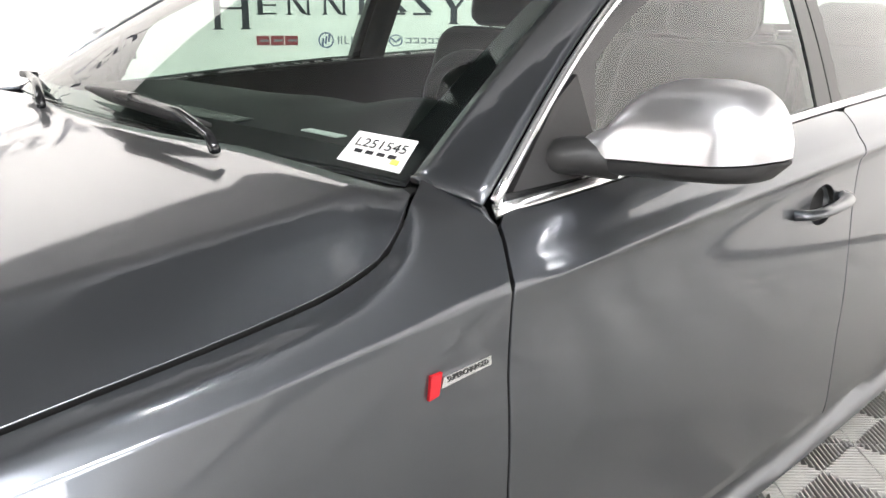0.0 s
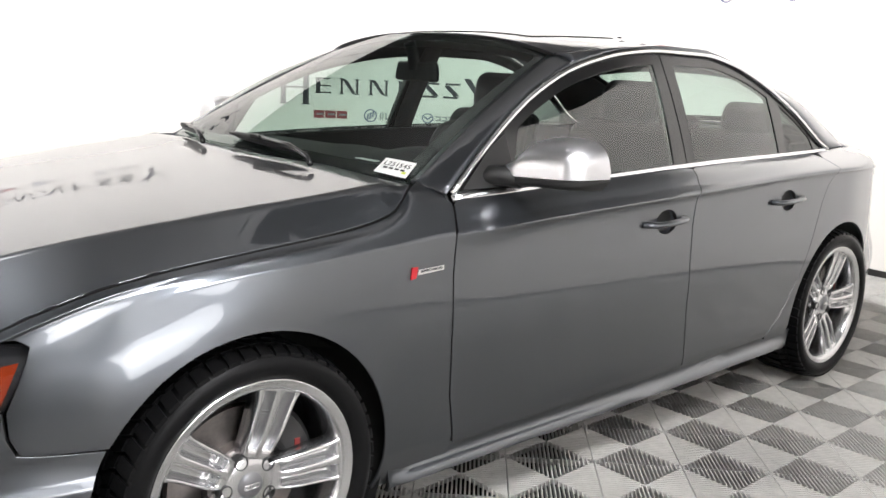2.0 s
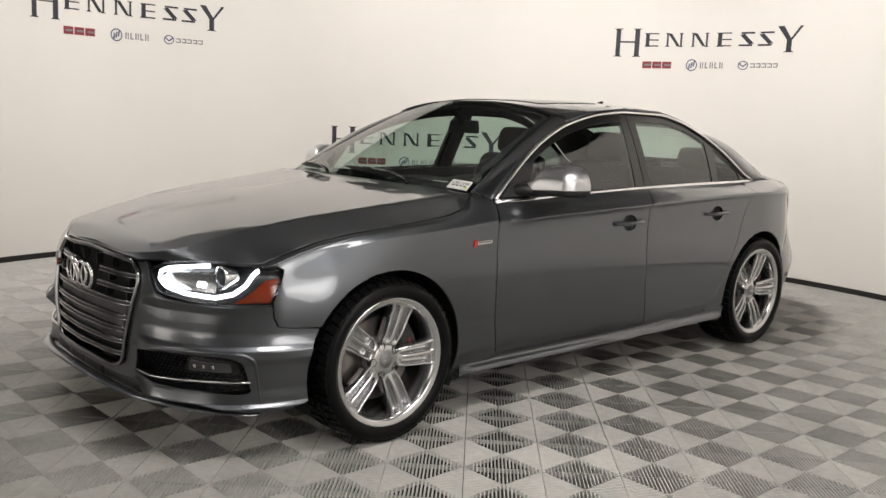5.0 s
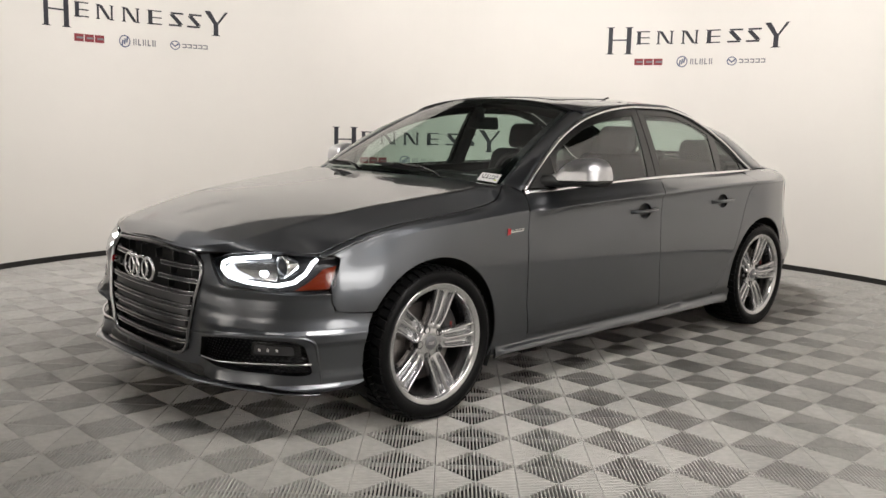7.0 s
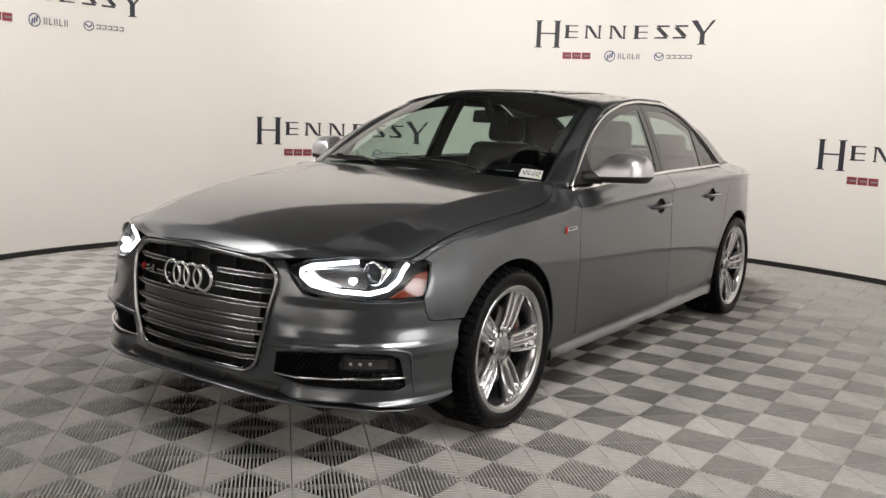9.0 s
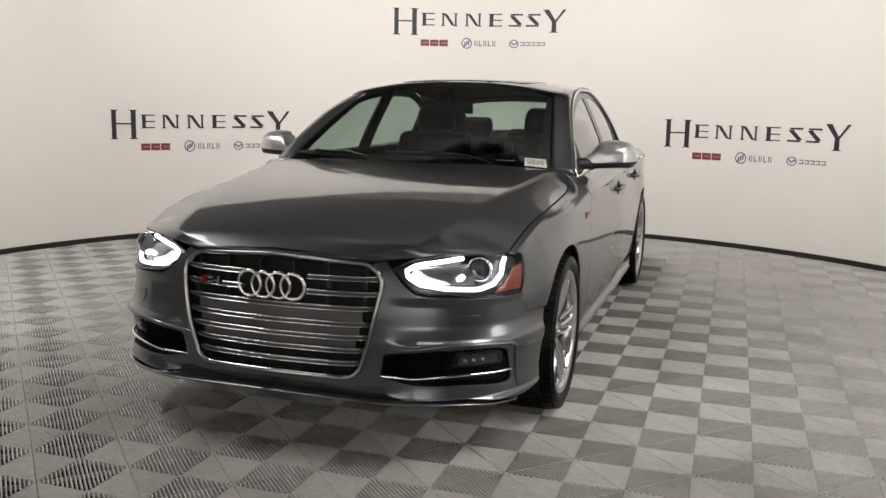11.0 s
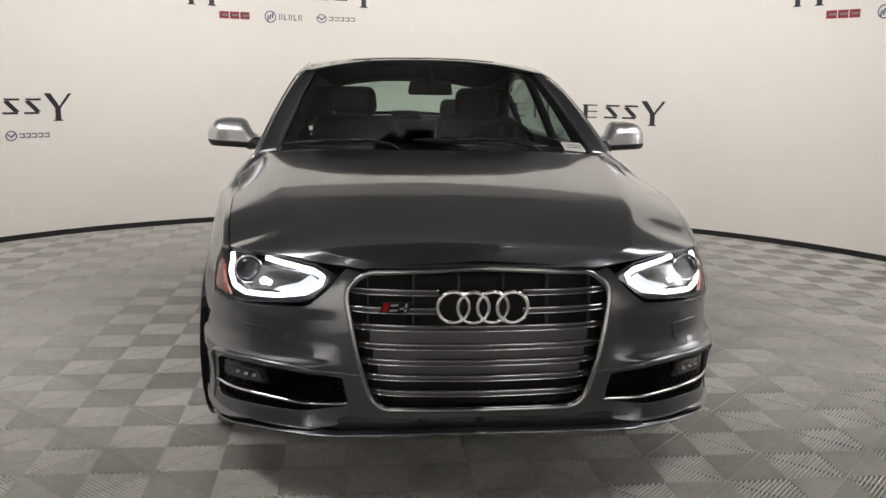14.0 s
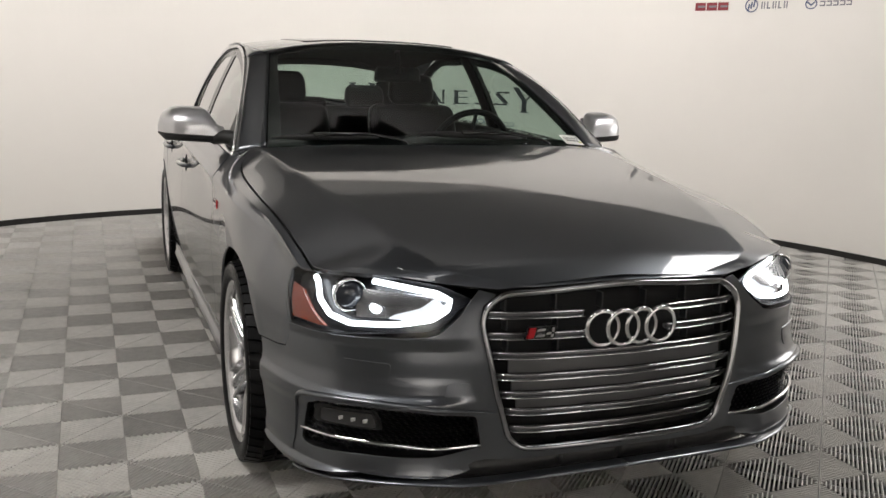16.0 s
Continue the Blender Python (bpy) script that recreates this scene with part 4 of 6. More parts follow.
for sd in (1, -1):
    bumper = panel("front_bumper", [s_loop(BUMPER), s_loop(INLET)], nose, M_PAINT, car, step=(0.03, 0.01), side=sd, label="dark grey front bumper half", out=(0.3, -1, 0), depth=0.03)
    ridge = rounded([(0.350, 0.402), (0.392, 0.405), (0.476, 0.420), (0.567, 0.431), (0.66, 0.436), (0.742, 0.432), (0.771, 0.425), (0.783, 0.405), (0.788, 0.32), (0.793, 0.245)], 0.03, closed=False)
    tube("inlet_ridge", [on_nose(x * sd, z, 0.001) for x, z in dense(ridge, 0.015)], (0.009, 0.006), M_PAINT, bumper, "raised painted ridge over the air inlet", taper=True)
    # deep black air inlet with a honeycomb grid
    deep_in = lambda s, z: nose(s, z) - 0.055 * np.stack([plan_normal(s)[0], plan_normal(s)[1], 0 * s], -1)
    inlet = panel("air_inlet", [s_loop(INLET)], deep_in, M_DARK, bumper, step=(0.05, 0.04), side=sd, depth=-0.05, label="black air inlet", out=(0.3, -1, 0))
    hv, hf = [], []
    for row in range(13):
        for col in range(24):
            hx, hz = 0.405 + col * 0.0168 + (row % 2) * 0.0084, 0.280 + row * 0.0118
            top_z = np.interp(hx, [0.405, 0.476, 0.567, 0.66, 0.742, 0.775], [0.385, 0.402, 0.412, 0.416, 0.412, 0.392])
            low_z = np.interp(hx, [0.40, 0.45, 0.52, 0.673, 0.78], [0.312, 0.302, 0.293, 0.292, 0.280])
            if not (low_z < hz < top_z and hx < 0.78):
                continue
            base = len(hv)
            for k in range(6):
                a = math.pi / 3 * k + math.pi / 6
                for rr, back_by in ((0.0098, 0.030), (0.0072, 0.026), (0.0070, 0.045)):
                    p = on_nose(hx + rr * math.cos(a), hz + 0.72 * rr * math.sin(a), -back_by)
                    hv.append((sd * p[0], p[1], p[2]))
            for k in range(6):
                a, b = base + 3 * k, base + 3 * ((k + 1) % 6)
                for q in ((a, b, b + 1, a + 1), (a + 1, b + 1, b + 2, a + 2)):
                    hf.append(q if sd > 0 else q[::-1])
    raw("honeycomb_grid", hv, hf, M_GRID, inlet, smooth=False)
    blade = [on_nose(sd * x, z, -0.004 + 0.008 * (x - 0.4)) for x, z in zip(np.linspace(0.388, 0.776, 30), np.interp(np.linspace(0.388, 0.776, 30), [0.388, 0.444, 0.52, 0.574, 0.669, 0.776], [0.311, 0.312, 0.314, 0.319, 0.325, 0.322]))]
    tube("inlet_blade", blade, (0.007, 0.0055), M_CHROME, bumper, "chrome blade across the air inlet", up=(0, 0, 1))
    fog = panel("fog_lamp", [s_loop(rounded([(0.615, 0.352), (0.630, 0.404), (0.748, 0.400), (0.752, 0.348)], 0.01))], lambda s, z: nose(s, z) + np.stack([0 * s, 0.022 + 0 * s, 0 * s], -1), M_TRIMBLACK, bumper, step=(0.04, 0.03), side=sd, depth=0.05, label="black fog lamp housing", out=(0.3, -1, 0))
    panel("lens", [s_loop(rounded([(0.632, 0.358), (0.640, 0.395), (0.738, 0.391), (0.741, 0.356)], 0.008))], lambda s, z: nose(s, z) + np.stack([0 * s, 0.017 + 0 * s, 0 * s], -1), M_LENS, fog, step=(0.03, 0.02), side=sd, depth=0.01, out=(0.3, -1, 0))
    for k in range(3):
        x0 = 0.655 + k * 0.024
        p = on_nose(sd * x0, 0.376, -0.014)
        part("reflector", box_bm(p[0] - 0.007, p[0] + 0.007, p[1] - 0.003, p[1] + 0.003, p[2] - 0.006, p[2] + 0.006, 0.002), M_CHROME, fog)
    proud = lambda s, z: nose(s, z) + 0.0035 * np.stack([plan_normal(s)[0], plan_normal(s)[1], 0 * s], -1)
    panel("washer_cover", [s_loop(rounded([(0.617, 0.478), (0.607, 0.530), (0.712, 0.533), (0.715, 0.480)], 0.012))], proud, M_PAINT, bumper, step=(0.03, 0.03), side=sd, depth=0.004, out=(0.3, -1, 0))
    if sd < 0:
        panel("tow_cover", [s_loop(rounded([(0.43, 0.437), (0.42, 0.484), (0.482, 0.484), (0.487, 0.437)], 0.014))], proud, M_PAINT, bumper, step=(0.03, 0.03), side=sd, depth=0.004, out=(0.3, -1, 0))
    # lip
    lip_x, lip_y, lip_z = (spline(*zip((0, 0.2, 0.43, 0.58, 0.69, 0.80, 0.92, 1.05), row)) for row in (
        (0.0, 0.2, 0.43, 0.571, 0.67, 0.76, 0.815, 0.838), (-0.905, -0.898, -0.872, -0.815, -0.75, -0.665, -0.565, -0.45), (0.246, 0.243, 0.234, 0.228, 0.221, 0.210, 0.203, 0.203)))
    run = np.linspace(0, 0.93, 46)
    edge = np.stack([sd * lip_x(run), lip_y(run), lip_z(run)], -1)
    tube("front_lip", edge + np.stack([-sd * 0.022 * lip_x(run), 0.024 + 0 * run, 0 * run], -1), (0.026, 0.0055), M_PAINT, bumper, "thin grey splitter lip", up=(0, 0, 1), sides=10)
    # black strip standing in for the recess shadow between bumper edge and lip
    tube("valance", edge + np.stack([-sd * 0.055 * (lip_x(run) > 0.2), 0.085 + 0 * run, 0.018 + 0 * run], -1), (0.035, 0.034), M_DARK, bumper, "black strip added for the shaded recess above the lip", up=(0, 0, 1), sides=8)

    # head lamp
    lens = panel("headlamp", [s_loop(LAMP)], lambda s, z: nose(s, z) + np.stack([0 * s, -0.002 + 0 * s, 0 * s], -1), M_CLEAR, car, step=(0.03, 0.02), side=sd, depth=0.006, label="clear headlamp with lit white running light and amber corner", out=(0.3, -1, 0))
    def sunk(back_by):
        return lambda s, z: nose(s, z) - back_by * np.stack([plan_normal(s)[0], plan_normal(s)[1], 0 * s], -1)
    bowl_edge = [(*p[:-1], p[-1] - 0.02 if p[-1] > 0.68 else p[-1]) for p in LAMP]
    panel("lamp_bowl", [s_loop(bowl_edge)], sunk(0.045), M_BOWL, lens, step=(0.04, 0.03), side=sd, depth=-0.036, out=(0.6, -1, 0))
    def bar(points, back_by=0.022):
        out = []
        for x, z in dense(points, 0.012):
            p = sunk(back_by)(np.array([s_x(x)]), np.array([z]))[0]
            out.append((sd * p[0], p[1], p[2]))
        return out
    tube("running_light", bar([(0.785, 0.712), (0.777, 0.70), (0.764, 0.662), (0.742, 0.632), (0.70, 0.618), (0.60, 0.624), (0.515, 0.638), (0.475, 0.662), (0.468, 0.684), (0.50, 0.700), (0.58, 0.712), (0.655, 0.722)]), (0.0075, 0.0075), M_DRL, lens, "lit white light strip")
    # glowing panel added for the glare between the arms of the strip
    panel("light_guide", [s_loop(rounded([(0.478, 0.668), (0.505, 0.646), (0.575, 0.634), (0.62, 0.636), (0.60, 0.648), (0.54, 0.664), (0.505, 0.688)], 0.008))], sunk(0.027), M_GLARE, lens, step=(0.03, 0.02), side=sd, depth=0.006, out=(0.3, -1, 0), label="glowing white panel for the glare inside the light strip")
    panel("inner_bezel", [s_loop([(0.475, 0.668), (0.52, 0.648), (0.60, 0.636), (0.69, 0.632), (0.70, 0.70), (0.60, 0.698), (0.50, 0.69)])], sunk(0.034), M_SILVERBOWL, lens, step=(0.04, 0.03), side=sd, depth=0.015, out=(0.3, -1, 0))
    c = sunk(0.02)(np.array([s_x(0.705)]), np.array([0.685]))[0]
    turn = Matrix.Translation((sd * c[0], c[1], c[2])) @ Matrix.Rotation(math.radians(-90 if sd > 0 else -90), 4, "Z")
    bm = lathe_bm([(-0.05, 0.036), (-0.005, 0.044), (0.004, 0.043), (0.004, 0.038), (-0.002, 0.037)], 32)
    bm.transform(turn)
    part("projector_ring", bm, M_CHROME, lens, smooth=True)
    bm = lathe_bm([(-0.004, 0.037), (0.006, 0.033), (0.013, 0.022), (0.016, 0.010), (0.017, 0.0005)], 32)
    bm.transform(turn)
    part("projector_lens", bm, M_PROJECTOR, lens, smooth=True)
    panel("turn_signal", [s_loop([("y", -0.462, 0.688), ("y", -0.472, 0.667), ("y", -0.498, 0.606), (0.745, 0.603), (0.77, 0.632), (0.795, 0.68)])], sunk(0.012), M_AMBER, lens, step=(0.03, 0.02), side=sd, depth=0.012, label="amber side reflector", out=(0.6, -1, 0))
    # glowing dot that imitates the bright spot of glare by the projector
    c2 = sunk(0.016)(np.array([s_x(0.645)]), np.array([0.66]))[0]
    bm = lathe_bm([(-0.02, 0.009), (0.0, 0.011), (0.003, 0.009), (0.004, 0.001)], 24)
    bm.transform(Matrix.Translation((sd * c2[0], c2[1], c2[2])) @ Matrix.Rotation(math.radians(-90), 4, "Z"))
    part("lamp_glare_dot", bm, M_DRL, lens, smooth=True)

# radiator grille
def back_plate(x, z):
    x, z = np.asarray(x, float), np.asarray(z, float)
    s = np.interp(np.abs(x), PLAN_X(SS), SS)
    p = nose(s, z)
    return np.stack([x, p[..., 1] + 0.045, z], -1)


grille = panel("radiator_grille", [dense(mirrored(FRAME) + [FRAME[0]], 0.03)[:-1]], back_plate, M_LINER, car, step=(0.05, 0.05), depth=-0.04, label="black radiator grille with chrome double slats", out=(0, -1, 0))
ring = []
for x, z in dense(mirrored(FRAME) + [FRAME[0]], 0.012)[:-1]:
    ring.append(on_nose(x, z, 0.006))
for _ in range(3):
    ring = [(np.array(ring[i - 1]) + 2 * np.array(ring[i]) + np.array(ring[(i + 1) % len(ring)])) / 4 for i in range(len(ring))]
tube("grille_frame", ring, (0.011, 0.008), M_DARKCHROME, grille, "dark chrome grille frame", closed=True, sides=10)


def half_width(z):
    return float(np.interp(z, [0.304, 0.33, 0.46, 0.635, 0.672, 0.703], [0.285, 0.322, 0.36, 0.393, 0.381, 0.335])) - 0.008


for z in (0.653, 0.601, 0.551, 0.496, 0.449, 0.402, 0.354):
    w = half_width(z)
    runs = [(-w, w)]
    if z > 0.58:
        runs = [(-w, -0.125), (0.125, w)]
    for x0, x1 in runs:
        xs = np.linspace(x0, x1, 24)
        def dip(x):
            return 0.008 - 0.010 * np.clip((abs(x) - w + 0.05) / 0.05, 0, 1)
        body_bar = tube("slat", [on_nose(x, z, dip(x) - 0.012) for x in xs], (0.010, 0.008), M_SLATBAR, grille, up=(0, 0, 1), sides=6)
        for dz in (-0.0075, 0.0075):
            tube("slat_edge", [on_nose(x, z + dz, dip(x) - 0.004) for x in xs], (0.005, 0.0016), M_CHROME, body_bar, up=(0, 0, 1), sides=6)
for z0, z1 in ((0.613, 0.645), (0.56, 0.592), (0.66, 0.70)):
    for x in (-0.33, -0.198, -0.066, 0.066, 0.198, 0.33):
        if abs(x) < half_width((z0 + z1) / 2) - 0.02 and not (z0 > 0.5 and z1 < 0.65 and abs(x) < 0.13):
            p = on_nose(x, (z0 + z1) / 2, -0.01)
            part("grille_rib", box_bm(x - 0.0025, x + 0.0025, p[1] - 0.008, p[1] + 0.02, z0, z1), M_SLAT, grille)
for z0, z1 in ((0.504, 0.543), (0.457, 0.488), (0.410, 0.441)):
    w = half_width(z0) - 0.035
    panel("plate_cover", [dense([(-w, z0), (w, z0), (w, z1), (-w, z1), (-w, z0)], 0.03)[:-1]], lambda x, z: back_plate(x, z) - np.array([0, 0.035, 0]), M_COVER, grille, step=(0.05, 0.05), depth=0.01, label="grey filler strip between slats", out=(0, -1, 0))

# four-ring badge and the letter badge as plain shapes
for k in range(4):
    cx = (k - 1.5) * 0.0572
    pts = []
    for a in np.linspace(0, 2 * math.pi, 41)[:-1]:
        p = on_nose(cx + 0.0455 * math.cos(a), 0.618, 0.026)
        pts.append((p[0], p[1] - 0.004 * (k % 2), 0.618 + 0.0455 * math.sin(a)))
    tube("badge_ring", pts, (0.007, 0.0055), M_CHROME, grille, "chrome ring of the badge", closed=True, sides=10)


def slanted(name, x0, x1, z0, z1, lean, material, parent, y):
    bm = bmesh.new()
    q = [bm.verts.new(v) for v in ((x0, y, z0), (x1, y, z0), (x1 + lean, y, z1), (x0 + lean, y, z1))]
    f = bm.faces.new(q)
    ext = bmesh.ops.extrude_face_region(bm, geom=[f])
    for v in ext["geom"]:
        if isinstance(v, bmesh.types.BMVert):
            v.co.y += 0.006
    bmesh.ops.recalc_face_normals(bm, faces=bm.faces[:])
    return part(name, bm, material, parent)


slanted("badge_plate", -0.298, -0.215, 0.598, 0.632, 0.008, M_TRIMBLACK, grille, -0.848)
slanted("badge_red", -0.294, -0.277, 0.602, 0.628, 0.008, M_BADGERED, grille, -0.853)
slanted("badge_bar", -0.272, -0.248, 0.604, 0.610, 0.004, M_CHROME, grille, -0.853)
slanted("badge_bar", -0.268, -0.246, 0.619, 0.625, 0.004, M_CHROME, grille, -0.853)
slanted("badge_bar", -0.242, -0.222, 0.609, 0.615, 0.004, M_CHROME, grille, -0.853)
slanted("badge_bar", -0.228, -0.221, 0.602, 0.627, 0.004, M_CHROME, grille, -0.853)


def letters(name, text, size, m, material, parent, label="", depth=0.0006):
    """Raised lettering in the built-in font."""
    cu = bpy.data.curves.new(name, "FONT")
    cu.body, cu.size, cu.extrude, cu.align_x, cu.align_y, cu.resolution_u = text, size, depth, "CENTER", "CENTER", 3
    ob = bpy.data.objects.new(name, cu)
    scene.collection.objects.link(ob)
    me = bpy.data.meshes.new_from_object(ob.evaluated_get(bpy.context.evaluated_depsgraph_get()))
    bpy.data.objects.remove(ob)
    me.materials.clear()
    me.materials.append(material)
    out = new(name, me)
    out.parent = parent
    out.matrix_basis = m
    return tagged(out, label) if label else out


for sd in (1, -1):
    x = side_x(0.49, 0.765) + 0.001
    def on_wing(y, z, lift=0.0):
        return (sd * (side_x(y, z) + lift), y, z)
    bm = bmesh.new()
    for pts, h in (([(0.438, 0.762), (0.525, 0.766), (0.525, 0.778), (0.442, 0.775)], 0.004),):
        low = [bm.verts.new(on_wing(y, z, -0.002)) for y, z in pts]
        top = [bm.verts.new(on_wing(y, z, h)) for y, z in pts]
        bm.faces.new(top)
        for i in range(4):
            bm.faces.new((low[i], low[(i + 1) % 4], top[(i + 1) % 4], top[i]))
    bmesh.ops.recalc_face_normals(bm, faces=bm.faces[:])
    badge = part("wing_badge", bm, M_ALU, car, "silver and red wing badge")
    bm = bmesh.new()
    for pts in ([(0.417, 0.753), (0.433, 0.755), (0.440, 0.782), (0.422, 0.782)],):
        low = [bm.verts.new(on_wing(y, z, -0.002)) for y, z in pts]
        top = [bm.verts.new(on_wing(y, z, 0.0045)) for y, z in pts]
        bm.faces.new(top)
        for i in range(4):
            bm.faces.new((low[i], low[(i + 1) % 4], top[(i + 1) % 4], top[i]))
    bmesh.ops.recalc_face_normals(bm, faces=bm.faces[:])
    part("red_field", bm, M_BADGERED, badge, "red enamel field")
    a, b, c = (Vector(on_wing(*p, 0.0045)) for p in ((0.447, 0.770), (0.52, 0.772), (0.48, 0.775)))
    ey = (b - a).normalized() * sd
    ez = Vector((0, 0, 1))
    n = ey.cross(ez).normalized()
    m = Matrix((ey, n.cross(ey), n)).transposed().to_4x4()
    m.translation = (a + b) / 2
    letters("lettering", "SUPERCHARGED", 0.0096, m, M_DARK, badge, "black raised word on the badge")

# ---- the car: mirrors, handles, wipers, papers ----
for sd in (1, -1):
    m_top = spline((0, 0.034), (0.05, 0.037), (0.10, 0.044), (0.15, 0.062), (0.21, 0.085), (0.27, 0.098), (0.36, 0.104), (0.58, 0.104), (0.78, 0.096), (0.88, 0.082), (0.95, 0.060), (1, 0.022))
    m_deep = spline((0, 0.066), (0.10, 0.080), (0.26, 0.124), (0.5, 0.138), (0.75, 0.128), (0.92, 0.090), (1, 0.03))
    m_back = spline((0, 0.868), (0.12, 0.888), (0.26, 0.932), (0.5, 0.955), (1, 0.965))
    us = np.concatenate([np.linspace(0, 0.9, 26), np.linspace(0.92, 1, 8)])

    def half_shell(low):
        """The silver cap, or the black tray under it, as a loft of rounded sections."""
        bm, rows, n = bmesh.new(), [], 16
        for u in us:
            u = float(u)
            h, d, yb = float(m_top(u)), float(m_deep(u)), float(m_back(u))
            x, base = sd * (0.806 + 0.241 * u), 0.979 + 0.010 * u
            if low:
                h, d, base = -0.030 * min(1, 0.35 + 3 * u) * min(1, (1.02 - u) * 8), d * 0.985, base - 0.003
            row = [(x, yb, base)]
            for k in range(n + 1):
                a = math.pi / 2 * k / n
                row.append((x, yb - d * math.sin(a) ** 0.8, base + h * math.cos(a) ** (0.62 if not low else 0.45)))
            rows.append([bm.verts.new(p) for p in row])
        for a, b in zip(rows, rows[1:]):
            for k in range(len(a)):
                k2 = (k + 1) % len(a)
                bm.faces.new((a[k], a[k2], b[k2], b[k]))
        bm.faces.new(rows[0])
        bm.faces.new(rows[-1])
        bmesh.ops.remove_doubles(bm, verts=bm.verts[:], dist=1e-5)
        bmesh.ops.recalc_face_normals(bm, faces=bm.faces[:])
        for e in bm.edges:
            if len(e.link_faces) == 2 and e.calc_face_angle() > 0.7:
                e.smooth = False
        return bm
    mirror = part("door_mirror", half_shell(False), M_SATIN, car, "satin aluminium door mirror with black base", smooth=True)
    part("mirror_base", half_shell(True), M_DARK, mirror, "black lower shell", smooth=True)
    tube("mirror_arm", [(sd * 0.752, 0.775, 0.965), (sd * 0.775, 0.79, 0.975), (sd * 0.80, 0.815, 0.977), (sd * 0.84, 0.85, 0.970)], (0.042, 0.028), M_DARK, mirror, "black mirror foot", up=(0, 0, 1), sides=12)
    part("mirror_glass", box_bm(sd * 0.935 - 0.07, sd * 0.935 + 0.07, 0.952, 0.968, 0.992, 1.06, 0.003), M_CHROME, mirror)
    gore = [cabin(np.array([y]), np.array([z]))[0] + np.array([0.004, 0, 0]) for y, z in ((0.665, 0.945), (0.87, 0.945), (0.87, 1.085), (0.80, 1.05))]
    bm = bmesh.new()
    a = [bm.verts.new((sd * p[0], p[1], p[2])) for p in gore]
    b = [bm.verts.new((sd * (p[0] - 0.02), p[1], p[2])) for p in gore]
    bm.faces.new(a)
    for i in range(4):
        bm.faces.new((a[i], a[(i + 1) % 4], b[(i + 1) % 4], b[i]))
    bmesh.ops.recalc_face_normals(bm, faces=bm.faces[:])
    part("mirror_triangle", bm, M_DARK, mirror, "black triangle at the mirror foot")
    for y0, y1, z0 in ((1.365, 1.585, 0.804), (2.175, 2.395, 0.818)):
        pts = []
        for t in np.linspace(0, 1, 15):
            y = y0 + (y1 - y0) * t
            z = z0 + 0.006 * t
            bow = 0.034 * (1 - abs(2 * t - 1) ** 3) ** 0.7 if 0 < t < 1 else 0
            pts.append((sd * (side_x(y, z) - 0.004 + bow), y, z))
        handle = tube("door_handle", pts, (0.017, 0.010), M_PAINT, car, "dark grey pull handle", up=(0, 0, 1), sides=10)
        ym, zm = (y0 + y1) / 2 + 0.012, z0 + 0.001
        ell = [(ym + 0.064 * math.copysign(abs(math.cos(t)) ** 0.75, math.cos(t)), zm + 0.042 * math.copysign(abs(math.sin(t)) ** 0.75, math.sin(t))) for t in np.linspace(0, 2 * math.pi, 29)[:-1]]
        def cup(y, v):
            p = SIDE(y, v)
            r = np.abs((p[..., 1] - ym) / 0.064) ** 2.7 + np.abs((p[..., 2] - zm) / 0.042) ** 2.7
            p[..., 0] -= 0.002 + 0.028 * np.clip(1 - r, 0, 1) ** 0.6
            return p
        panel("handle_cup", [on_side(ell)], cup, M_PAINT, handle, step=(0.01, 0.06), depth=0.001, side=sd)
    # wing corner under the front pillar
    ea = [FRONT(np.array([0.604]), np.array([v]))[0] for v in np.linspace(6.9, 7.97, 9)]
    p0, p1 = np.array([0.796, 0.612, 0.934]), screen(np.array([0.985]), np.array([0.0]))[0]
    eb = [p0 + (p1 - p0) * t for t in np.linspace(0, 1, 9)]
    strip("wing_corner", ea, eb, M_PAINT, car, n=3, side=sd, outward=(0.7, 0, 0.7))

cowl_a = [screen(np.array([s]), np.array([0.03]))[0] + np.array([0, -0.01, -0.02]) for s in np.linspace(-1, 1, 25)]
cowl_b = [(p[0] * 0.98, p[1] - 0.09, p[2] - 0.055) for p in cowl_a]
strip("cowl_panel", cowl_a, cowl_b, M_DARK, car, n=2, outward=(0, -0.3, 1), label="black plastic cowl under the windscreen")
for s0, s1, rise in ((-0.96, -0.40, 0.03), (-0.17, 0.47, 0.03)):
    run = [screen(np.array([s]), np.array([0.018 + rise * (1 - (s - s0) / (s1 - s0))]))[0] + np.array([0, -0.012, 0.012]) for s in np.linspace(s0, s1, 14)]
    wiper = tube("wiper", run, (0.006, 0.012), M_DARK, car, "black windscreen wiper", up=(0, 0, 1), taper=True)
    arm = [run[6] + np.array([0, -0.008, 0.012]), run[11] + np.array([0.02, -0.02, 0.014]), run[13] + np.array([0.07, -0.045, -0.002]), run[13] + np.array([0.10, -0.055, -0.02])]
    tube("wiper_arm", arm, (0.009, 0.006), M_TRIMBLACK, wiper, up=(0, 0, 1))
    part("wiper_clip", box_bm(run[6][0] - 0.03, run[6][0] + 0.03, run[6][1] - 0.018, run[6][1] + 0.004, run[6][2] + 0.004, run[6][2] + 0.018, 0.004), M_TRIMBLACK, wiper)

